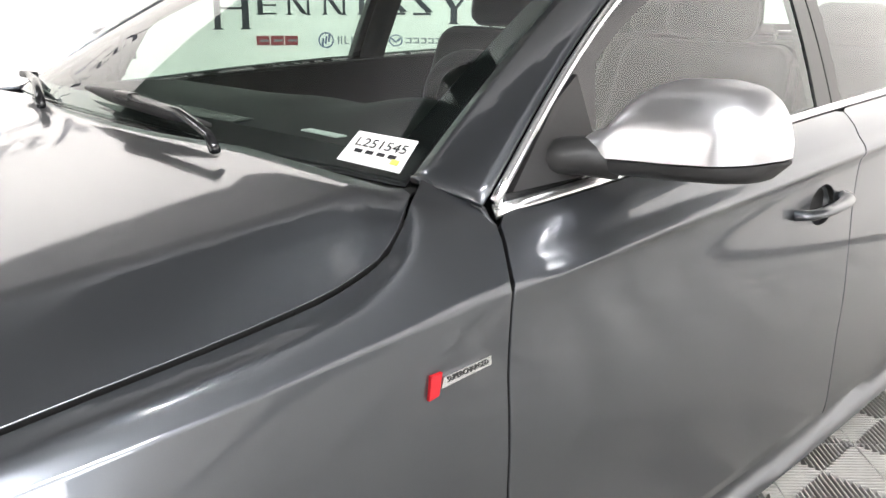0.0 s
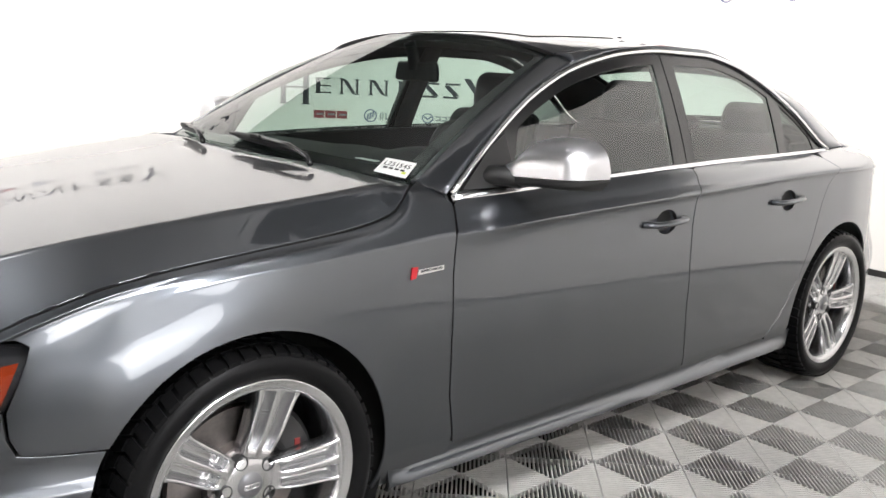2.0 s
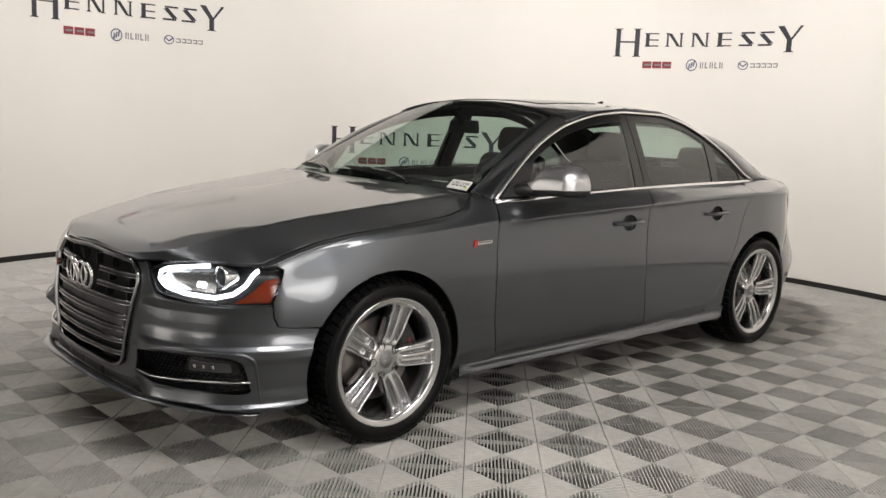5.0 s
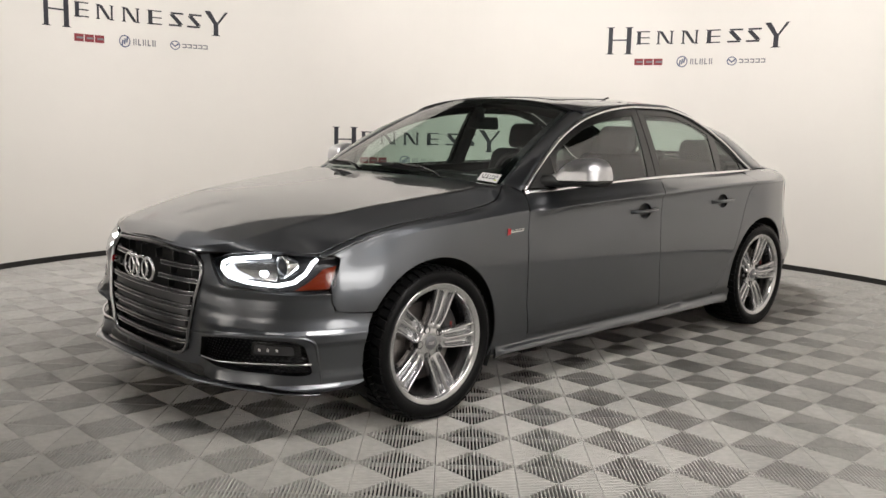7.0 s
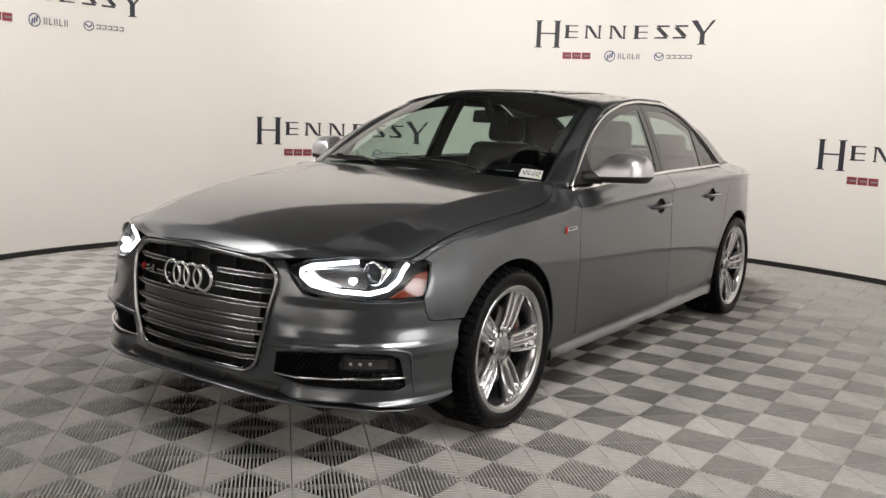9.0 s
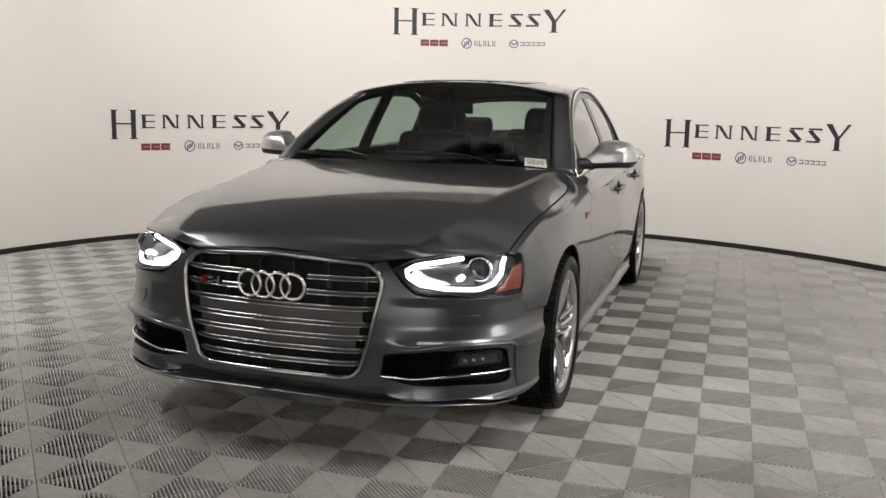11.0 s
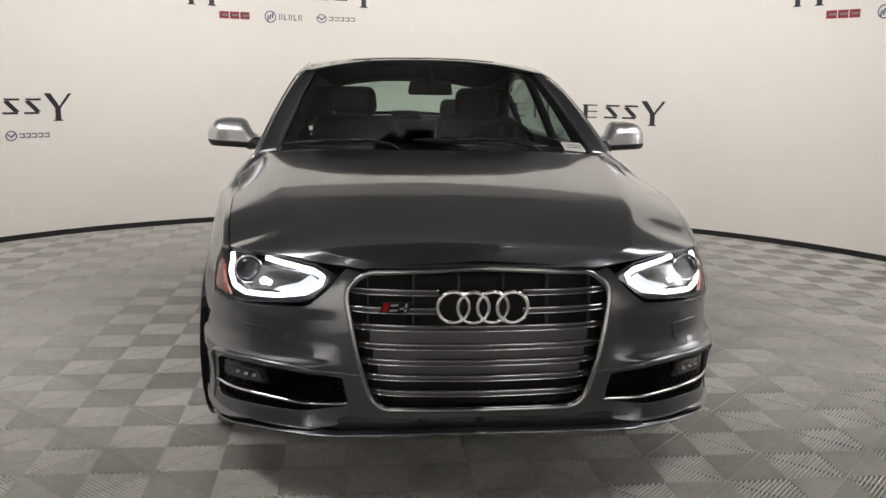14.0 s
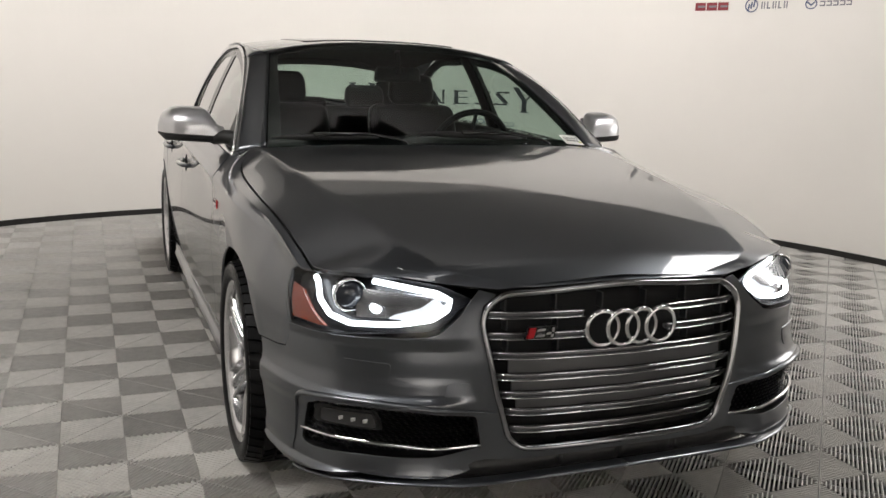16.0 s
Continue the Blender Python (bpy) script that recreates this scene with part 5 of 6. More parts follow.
# stock card inside the windscreen
card = panel("stock_card", [[(0.812, 0.012), (0.958, 0.008), (0.948, 0.090), (0.808, 0.088)]], lambda s, t: screen(s, t) + np.array([0, -0.0012, 0.0016]), M_PAPER, windscreen, step=(0.05, 0.05), depth=0.001, label="white card with handwritten number", out=(0, -1, 1))
a, b, c = (screen(np.array([s]), np.array([t]))[0] for s, t in ((0.82, 0.060), (0.945, 0.060), (0.88, 0.085)))
ex = Vector(b - a).normalized()
ez = (Vector(c) - Vector(a + b) / 2)
ez = (ez - ex * ez.dot(ex)).normalized()
m = Matrix((ex, ez, ex.cross(ez))).transposed().to_4x4()
m.translation = Vector(a + b) / 2 + ex.cross(ez) * 0.0035
letters("card_number", "L251545", 0.025, m, M_INK, card, "black number", depth=0.0002)
m2 = m.copy()
m2.translation = m.translation - ez * 0.017
for k in range(4):
    bm = box_bm(-0.036 + k * 0.019, -0.036 + k * 0.019 + 0.013, -0.004, 0.003, 0, 0.0004)
    bm.transform(m2)
    part("card_line", bm, M_INK, card)
bm = box_bm(0.030, 0.043, -0.014, -0.005, 0, 0.0006)
bm.transform(m2)
part("card_tab", bm, M_TAB, card, "yellow-green sticky tab")
bm = box_bm(0.41, 0.50, 0.60, 0.62, 0.988, 0.99)
part("dash_strip", bm, M_PAPER, car, "small pale strip on the dashboard edge")

# ---- the car: inside ----


def cushion(name, x0, x1, y0, y1, z0, z1, lean, material, parent, bevel=0.03, label=""):
    bm = box_bm(x0, x1, y0, y1, z0, z1)
    bmesh.ops.subdivide_edges(bm, edges=bm.edges[:], cuts=2, use_grid_fill=True)
    bmesh.ops.bevel(bm, geom=[e for e in bm.edges if len(e.link_faces) == 2 and e.calc_face_angle(0) > 1.0], offset=bevel, segments=4, affect="EDGES", profile=0.5)
    cx_, cz_ = (x0 + x1) / 2, z0
    for v in bm.verts:
        v.co.y += (v.co.z - cz_) * lean
        t = (v.co.z - z0) / max(z1 - z0, 1e-6)
        v.co.x = cx_ + (v.co.x - cx_) * (1 - 0.16 * max(0, t - 0.45))
    return part(name, bm, material, parent, label, smooth=True)


def seat(cx_, y, width, back_y, head=True):
    s = cushion("seat", cx_ - width / 2, cx_ + width / 2, y, back_y + 0.02, 0.40, 0.56, 0.0, M_LEATHER, car, 0.05, "black leather car seat")
    cushion("backrest", cx_ - width / 2, cx_ + width / 2, back_y, back_y + 0.14, 0.50, 1.07, 0.30, M_LEATHER, s, 0.05)
    if head:
        top = back_y + 0.30 * 0.57
        cushion("headrest", cx_ - 0.13, cx_ + 0.13, top + 0.02, top + 0.12, 1.075, 1.235, 0.12, M_LEATHER, s, 0.045)
        for dx in (-0.055, 0.055):
            tube("headrest_post", [(cx_ + dx, top + 0.06, 1.02), (cx_ + dx, top + 0.07, 1.10)], 0.007, M_ALU, s)
    return s


for sd in (1, -1):
    seat(sd * 0.36, 1.32, 0.52, 1.72)
rear_bench = cushion("rear_bench", -0.62, 0.62, 2.25, 2.72, 0.42, 0.60, 0.0, M_LEATHER, car, 0.05, "black leather rear bench")
cushion("bench_back", -0.62, 0.62, 2.66, 2.80, 0.55, 1.02, 0.36, M_LEATHER, rear_bench, 0.05)
for sd in (1, -1):
    cushion("headrest", sd * 0.36 - 0.13, sd * 0.36 + 0.13, 2.83, 2.92, 1.02, 1.155, 0.15, M_LEATHER, rear_bench, 0.04)
cushion("headrest", -0.11, 0.11, 2.84, 2.92, 1.01, 1.075, 0.15, M_LEATHER, rear_bench, 0.03)
part("parcel_shelf", box_bm(-0.58, 0.58, 2.88, 3.3, 0.985, 1.0, 0.004), M_FABRIC, car, "dark grey parcel shelf")
part("cabin_floor", box_bm(-0.72, 0.72, 0.6, 2.9, 0.27, 0.30), M_FABRIC, car, "dark carpet")


def dash_lift(x, t):
    x, t = np.asarray(x, float), np.asarray(t, float)
    y0 = 0.50 + 0.12 * (x / 0.7) ** 2
    y = y0 + (1.06 - y0) * t
    hood_bump = 0.05 * np.exp(-((x - 0.37) / 0.17) ** 2) * np.exp(-((t - 0.72) / 0.2) ** 2) + 0.015 * np.exp(-(x / 0.16) ** 2) * np.exp(-((t - 0.75) / 0.2) ** 2)
    z = 0.952 - 0.01 * (x / 0.7) ** 2 + 0.012 * np.sin(math.pi * np.clip(t, 0, 1)) - 0.16 * np.clip((t - 0.86) / 0.14, 0, 1.2) ** 2 + hood_bump
    return np.stack([x, y, z], -1)


panel_dash = panel("dashboard", [dense([(-0.70, 0.0), (0.70, 0.0), (0.70, 1.1), (-0.70, 1.1), (-0.70, 0.0)], 0.04)[:-1]], dash_lift, M_DASH, car, step=(0.04, 0.05), depth=0.3, label="black soft dashboard", out=(0, 0, 1))
for x in (-0.42, 0.0):
    p = dash_lift(np.array([x]), np.array([0.25]))[0]
    for k in range(7):
        part("vent_slat", box_bm(x - 0.13, x + 0.13, p[1] + k * 0.009, p[1] + k * 0.009 + 0.003, p[2] - 0.004, p[2] + 0.004), M_TRIMBLACK, panel_dash)
wheel_m = Matrix.Translation((0.365, 1.12, 0.905)) @ Matrix.Rotation(radians(-68), 4, "X")
pts = [wheel_m @ Vector((0.185 * math.cos(t), 0.185 * math.sin(t), 0)) for t in np.linspace(0, 2 * math.pi, 41)[:-1]]
steering = tube("steering_wheel", pts, 0.015, M_LEATHER, car, "black leather steering wheel", closed=True, sides=10)
bm = lathe_bm([(-0.02, 0.07), (0.02, 0.065), (0.03, 0.04), (0.032, 0.001)], 24)
bm.transform(wheel_m @ Matrix.Rotation(radians(-90), 4, "Y"))
part("steering_hub", bm, M_DASH, steering, smooth=True)
for t in (0, math.pi, -math.pi / 2):
    tube("steering_spoke", [wheel_m @ Vector((0.06 * math.cos(t), 0.06 * math.sin(t), 0)), wheel_m @ Vector((0.18 * math.cos(t), 0.18 * math.sin(t), 0))], (0.02, 0.008), M_DASH, steering)
tube("steering_column", [wheel_m @ Vector((0, 0, 0)), (0.365, 0.95, 0.86)], 0.045, M_DASH, steering)
mirror_in = cushion("inside_mirror", -0.095, 0.125, 1.145, 1.175, 1.20, 1.268, 0.05, M_DASH, car, 0.012, "black inside mirror")
tube("mirror_stalk", [(0.015, 1.15, 1.24), (0.01, 1.14, 1.30), (0.0, 1.13, 1.335)], (0.022, 0.012), M_DASH, mirror_in)


def lining(y, s):
    p = roof(y, np.asarray(s) * 0.985)
    p[..., 2] -= 0.028
    return p


panel("headliner", [dense([(1.28, -1), (2.70, -1), (2.70, 1), (1.28, 1), (1.28, -1)], 0.05)[:-1]], lining, M_LINING, car, step=(0.1, 0.12), depth=0.004, label="dark grey headliner", out=(0, 0, -1))
head_s = np.linspace(-1, 1, 21)
strip("rear_header", [lining(2.68, v) for v in head_s], [back(v * 0.96, 0.885) - np.array([0, 0.016, 0.014]) for v in head_s], M_LINING, car, n=3, outward=(0, 0.3, -1), label="dark lining over the rear window")
for sd in (1, -1):
    # door cards, pillar linings
    def card_in(y, z):
        y, z = np.asarray(y, float), np.asarray(z, float)
        return np.stack([BELT_X(y) - 0.055 - 0.02 * np.sin((z - 0.3) / 0.65 * math.pi), y, z], -1)
    panel("door_card", [dense([(0.72, 0.33), (2.85, 0.33), (2.85, 0.965), (1.75, 0.958), (0.72, 0.925), (0.72, 0.33)], 0.06)[:-1]], card_in, M_DASH, car, step=(0.1, 0.1), depth=0.03, side=sd, label="black door lining", out=(-1, 0, 0))
    for y0, y1, t0 in ((1.70, 1.80, 0.0),):
        pa = [cabin(np.array([y0 + 0.03 * t]), np.array([float(BELT(1.75)) + t * 0.36]))[0] - np.array([0.03, 0, 0]) for t in np.linspace(0, 1, 8)]
        pb = [cabin(np.array([y1 + 0.03 * t]), np.array([float(BELT(1.75)) + t * 0.36]))[0] - np.array([0.03, 0, 0]) for t in np.linspace(0, 1, 8)]
        strip("pillar_lining", pa, pb, M_LINING, car, bulge=0.01, n=2, side=sd, outward=(-1, 0, 0))
    pa = [back(np.array([0.93]), np.array([1 - u]))[0] - np.array([0.015, 0.02, 0.025]) for u in np.linspace(0, 1, 10)]
    pb = [cabin(np.array([y]), np.array([float(RAIL(min(y, 2.95))) - 0.005]))[0] - np.array([0.03, 0, 0]) for y in np.interp(np.linspace(0, 1, 10), [0, 1], [2.5, 2.95])]
    strip("rear_pillar_lining", pa, pb, M_LINING, car, n=3, side=sd, outward=(-1, 0, 0))
    pa = [screen(np.array([0.93]), np.array([t]))[0] + np.array([0, 0.015, -0.015]) for t in np.linspace(0.02, 0.97, 12)]
    pb = [cabin(np.array([y]), np.array([float(RAIL(y)) - 0.002]))[0] - np.array([0.03, 0, 0]) for y in np.linspace(0.72, 1.28, 12)]
    strip("front_pillar_lining", pa, pb, M_LINING, car, n=2, side=sd, outward=(-0.5, 0.5, 0))

# ---- the studio ----
def arc_wall(name, r0, r1, z0, z1, a0, a1, n, material):
    v, f = [], []
    for i in range(n + 1):
        a = radians(a0 + (a1 - a0) * i / n)
        for r, z in ((r0, z0), (r0, z1), (r1, z1), (r1, z0)):
            v.append((CX + r * math.cos(a), CY + r * math.sin(a), z))
    for i in range(n):
        for k in range(4):
            f.append((4 * i + k, 4 * i + (k + 1) % 4, 4 * i + 4 + (k + 1) % 4, 4 * i + 4 + k))
    f += [(0, 3, 2, 1), (4 * n, 4 * n + 1, 4 * n + 2, 4 * n + 3)]
    ob = mesh_object(name, v, f, material, smooth=False)
    return tagged(ob, kind="structure")


A0, A1 = -31, 214
wall = arc_wall("wall_curved", RAD, RAD + 0.12, -0.02, 3.05, A0, A1, 260, M_WALL)
arc_wall("baseboard", RAD - 0.014, RAD - 0.0005, -0.02, 0.042, A0, A1, 260, M_BASE)


def slab(name, x0, x1, y0, y1, z0, z1, material):
    return tagged(part(name, box_bm(x0, x1, y0, y1, z0, z1), material, None), kind="structure")


slab("ground", -7.2, 7.2, -7.2, 6.6, -0.2, -0.019, M_SUBFLOOR)
# added unseen ceiling and room walls; their tones set what paint and glass reflect
slab("ceiling", -7.2, 7.2, -7.2, 6.6, 4.3, 4.4, M_CEILING)
slab("wall_south", -7.2, 7.2, -7.3, -7.2, -0.1, 4.3, M_WALL)
slab("wall_north_unseen", -7.2, 7.2, 6.6, 6.7, -0.1, 4.3, M_ROOMWALL)
slab("wall_east", 7.2, 7.3, -7.2, 6.6, -0.1, 4.3, M_WALL)
slab("wall_west", -7.3, -7.2, -7.2, 6.6, -0.1, 4.3, M_WALL)

# printed signs on the curved wall, as plain shapes


def sign(a_left, z_base):
    """Left edge at angle a_left (degrees), headline standing on z_base."""
    wide, high = 1.72, 0.256

    def bend(u, w, proud=0.003):
        a = radians(a_left) - u / RAD
        return (CX + (RAD - proud) * math.cos(a), CY + (RAD - proud) * math.sin(a), z_base + w)

    ob = tagged(new("wall_sign"), "dark printed sign of bars and small marks on curved wall", "sign", "printed wall signs")
    ob.location = bend(0, 0)
    back = Matrix.Translation(ob.location).inverted()

    def fill(bm, outline, proud=0.003):
        """A flat convex outline on the wall."""
        bm.faces.new([bm.verts.new(back @ Vector(bend(u * wide, w * high, proud))) for u, w in outline])

    def glyph(name, material, shapes, label=""):
        bm = bmesh.new()
        for outline, proud in shapes:
            fill(bm, outline, proud)
        return part(name, bm, material, ob, label)

    def stem(u0, u1, w0, w1, serif):
        t = 0.045
        return [([(u0, w0 + t), (u1, w0 + t), (u1, w1 - t), (u0, w1 - t)], 0.003),
                ([(u0 - serif, w0), (u1 + serif, w0), (u1, w0 + t), (u0, w0 + t)], 0.003),
                ([(u0, w1 - t), (u1, w1 - t), (u1 + serif, w1), (u0 - serif, w1)], 0.003)]

    glyph("tall_bar", M_SIGN, stem(0.014, 0.038, 0.0, 1.0, 0.012))
    glyph("tall_bar", M_SIGN, stem(0.116, 0.142, 0.0, 1.0, 0.012))
    glyph("cross_bar", M_SIGN, [([(0.038, 0.50), (0.116, 0.50), (0.116, 0.55), (0.038, 0.55)], 0.003)])
    for u0, u1, second in ((0.175, 0.195, 0), (0.288, 0.298, 1), (0.424, 0.434, 1), (0.558, 0.580, 0)):
        shapes = stem(u0, u1, 0.36, 0.84, 0.008)
        if second:
            shapes += stem(u0 + 0.072, u0 + 0.082, 0.36, 0.84, 0.008)
            shapes.append(([(u0 + 0.055, 0.38), (u0 + 0.072, 0.38), (u0 + 0.026, 0.82), (u0 + 0.006, 0.82)], 0.0036))
        else:
            for w in (0.37, 0.58, 0.80):
                shapes.append(([(u1, w), (u1 + 0.05, w), (u1 + 0.05, w + 0.04), (u1, w + 0.04)], 0.003))
        glyph("headline_bar", M_SIGN, shapes)
    for u0 in (0.668, 0.767):
        glyph("headline_bar", M_SIGN, [([(u0, 0.37), (u0 + 0.07, 0.37), (u0 + 0.07, 0.43), (u0, 0.43)], 0.003), ([(u0 + 0.01, 0.78), (u0 + 0.08, 0.78), (u0 + 0.08, 0.84), (u0 + 0.01, 0.84)], 0.003),
                                       ([(u0 + 0.052, 0.43), (u0 + 0.078, 0.45), (u0 + 0.028, 0.78), (u0 + 0.004, 0.75)], 0.003)])
    glyph("headline_bar", M_SIGN, [([(0.912, 0.195), (0.938, 0.195), (0.938, 0.55), (0.912, 0.55)], 0.003), ([(0.898, 0.15), (0.952, 0.15), (0.938, 0.195), (0.912, 0.195)], 0.003),
                                   ([(0.912, 0.55), (0.938, 0.55), (0.894, 1.0), (0.862, 1.0)], 0.003), ([(0.925, 0.54), (0.938, 0.54), (0.992, 1.0), (0.976, 1.0)], 0.0036)])
    for k in range(3):
        u = 0.166 + k * 0.0535
        glyph("red_block", M_SIGNRED, [([(u, -0.40), (u + 0.049, -0.40), (u + 0.049, -0.16), (u, -0.16)], 0.003)], "dull red block")
        glyph("grey_inlay", M_SIGNGREY, [([(u + 0.012, -0.31), (u + 0.046, -0.31), (u + 0.046, -0.25), (u + 0.012, -0.25)], 0.0042)])
    for u, ru, rw, inner in ((0.43, 0.030, 0.205, 0.82), (0.70, 0.027, 0.155, 0.80)):
        shapes, n = [], 28
        rim = [(math.cos(2 * math.pi * k / n), math.sin(2 * math.pi * k / n)) for k in range(n + 1)]
        for (c0, s0), (c1, s1) in zip(rim, rim[1:]):
            shapes.append(([(u + ru * q * c, -0.275 + rw * q * s) for c, s, q in ((c0, s0, 1), (c1, s1, 1), (c1, s1, inner), (c0, s0, inner))], 0.003))
        if u < 0.5:
            for d in (-0.012, 0.0, 0.012):
                shapes.append(([(u + d - 0.006, -0.36 + d * 4), (u + d + 0.001, -0.38 + d * 4), (u + d + 0.006, -0.19 + d * 4), (u + d - 0.001, -0.17 + d * 4)], 0.0036))
        else:
            shapes.append(([(u - 0.02, -0.24), (u - 0.016, -0.20), (u, -0.29), (u, -0.34)], 0.0036))
            shapes.append(([(u, -0.34), (u, -0.29), (u + 0.016, -0.20), (u + 0.02, -0.24)], 0.0036))
        glyph("round_mark", M_SIGNBLUE, shapes, "blue-grey ring mark")
    for k in range(5):
        u = 0.475 + k * 0.0255
        shapes = [([(u, -0.38), (u + 0.006, -0.38), (u + 0.006, -0.17), (u, -0.17)], 0.003)]
        if k % 2:
            shapes.append(([(u + 0.006, -0.38), (u + 0.016, -0.38), (u + 0.016, -0.34), (u + 0.006, -0.34)], 0.003))
        else:
            shapes.append(([(u + 0.012, -0.38), (u + 0.017, -0.38), (u + 0.017, -0.17), (u + 0.012, -0.17)], 0.003))
        glyph("thin_bar", M_SIGNGREY, shapes)
    for k in range(5):
        u = 0.738 + k * 0.029
        glyph("thin_bar", M_SIGNGREY, [([(u, -0.35), (u + 0.024, -0.35), (u + 0.024, -0.315), (u, -0.315)], 0.003), ([(u, -0.24), (u + 0.024, -0.24), (u + 0.024, -0.205), (u, -0.205)], 0.003),
                                       ([(u + 0.018, -0.315), (u + 0.024, -0.315), (u + 0.024, -0.24), (u + 0.018, -0.24)], 0.003)])
    return ob


for k in range(-1, 3):
    if -25 < 38.6 + 77.4 * k - 25 and 38.6 + 77.4 * k < 213:
        sign(38.6 + 77.4 * k, 1.905)
for a in (77.5, 154.6, 0.3):
    sign(a, 0.885)

# housings of the added lamps on the ceiling; flaps block light towards the car
for lx, ly, lz, turn, _ in LAMPS:
    m = wall_aim(lx, ly, lz, turn)
    inv = m.inverted()
    housing = part("wall_washer_lamp", box_bm(-0.16, 0.16, -0.18, 0.18, 0.015, 0.08, 0.01), M_DARK, None)
    housing.matrix_basis = m
    tagged(housing, "added black lamp with light-blocking flaps tilted towards wall, out of view", "lamp", "wall lamps")
    part("barn_door", box_bm(-0.17, 0.17, -0.185, -0.175, -0.38, 0.015), M_DARK, housing, "black flap added to keep lamp light off the car")
    long = 0.44 if turn < 0 or turn > 180 else 0.22
    for side_x0 in (-0.175, 0.165):
        part("barn_door", box_bm(side_x0, side_x0 + 0.01, -0.18, 0.18, -long, 0.015), M_DARK, housing)
    for dx in (-0.12, 0.12):
        top = m @ Vector((dx, 0, 0.08))
        tube("hanger", [(dx, 0, 0.07), inv @ Vector((top.x, top.y, 4.31))], 0.006, M_DARK, housing)
for lx, ly, lz, sx, sy, _, aim in FILL_LAMPS:
    m = look((lx, ly, lz), aim)
    inv = m.inverted()
    housing = part("ceiling_lamp", box_bm(-sx / 2 - 0.04, sx / 2 + 0.04, -sy / 2 - 0.04, sy / 2 + 0.04, 0.015, 0.09, 0.01), M_LAMPCASE, None)
    housing.matrix_basis = m
    tagged(housing, "white steel soft lamp added below dark ceiling, out of view", "lamp", "ceiling lamps")
    for dx in (-0.3, 0.3):
        top = m @ Vector((dx, 0, 0.08))
        tube("hanger", [(dx, 0, 0.07), inv @ Vector((top.x, top.y, 4.31))], 0.006, M_DARK, housing)

# the assumed round soft lamp on its stand, out of view
m = look(STAND_AT, STAND_AIM)
bm = lathe_bm([(0.13, 0.001), (0.13, 0.30), (0.02, 0.71), (-0.03, 0.72), (-0.03, 0.705), (0.012, 0.70)], 40)
bm.transform(Matrix.Rotation(radians(-90), 4, "Y"))
stand = part("standing_lamp", bm, M_DARK, None)
stand.matrix_basis = m
tagged(stand, "assumed round soft lamp on a thin black stand, out of view", "lamp")
inv = m.inverted()
foot = Vector(m @ Vector((0, 0, 0.16)))
tube("pole", [inv @ Vector((foot.x, foot.y, 0.0)), inv @ foot], 0.016, M_DARK, stand)
for k in range(3):
    a = 2 * math.pi * k / 3 + 0.5
    tube("leg", [inv @ Vector((foot.x, foot.y, 0.35)), inv @ Vector((foot.x + 0.24 * math.cos(a), foot.y + 0.24 * math.sin(a), 0.006))], 0.01, M_DARK, stand)

# ribbed floor tiles
TILE = 0.2055 * math.sqrt(2)


def tile_mesh(ribs=21, deep=0.018):
    verts, faces, h = [], [], TILE / 2 - 0.0014
    pitch = 2 * h / ribs
    profile = ((-0.215, -deep), (-0.195, -0.003), (-0.10, 0.0), (0.10, 0.0), (0.195, -0.003), (0.215, -deep))

    def quad(*p):
        base = len(verts)
        verts.extend(p)
        faces.append(tuple(range(base, base + len(p))))
    for q in range(4):
        a = math.pi / 2 * q
        ca, sa = round(math.cos(a)), round(math.sin(a))

        def at(u, w, z):
            return (u * ca - w * sa, u * sa + w * ca, z)
        for k in range(ribs):
            mid = -h + pitch * (k + 0.5)
            far = -abs(mid) - 0.0012
            if far + h < 0.003:
                continue
            for (u0, z0), (u1, z1) in zip(profile, profile[1:]):
                u0, u1 = mid + u0 * pitch, mid + u1 * pitch
                quad(at(u0, -h, z0), at(u1, -h, z1), at(u1, far, z1), at(u0, far, z0))
            u0, u1 = mid - 0.195 * pitch, mid + 0.195 * pitch
            quad(at(u0, far, -0.003), at(u1, far, -0.003), at(u1, far, -deep), at(u0, far, -deep))
        quad(at(-h, -h - 0.0002, -0.0018), at(h, -h - 0.0002, -0.0018), at(h - 0.0012, -h + 0.0010, -0.0018), at(-h + 0.0012, -h + 0.0010, -0.0018))
        quad(at(-h, -h - 0.0002, -0.0018), at(-h, -h - 0.0002, -deep), at(h, -h - 0.0002, -deep), at(h, -h - 0.0002, -0.0018))
    return verts, faces


TV, TF = tile_mesh()
tile_data = bpy.data.meshes.new("floor_tile")
tile_data.from_pydata(TV, [], TF)
tile_data.materials.append(M_TILE)
floor_v, floor_f = [(-0.01, -0.01, -0.0185), (0.01, -0.01, -0.0185), (0.01, 0.01, -0.0185), (-0.01, 0.01, -0.0185)], [(0, 1, 2, 3)]
floor = tagged(mesh_object("floor", floor_v, floor_f, M_SUBFLOOR, False), "grey ribbed plastic tiles clipped together over the ground", "floor", "", "structure")
PHI = radians(0.35)
rest_v, rest_f, near = [], [], []
base_v = np.array(TV)
spots = []
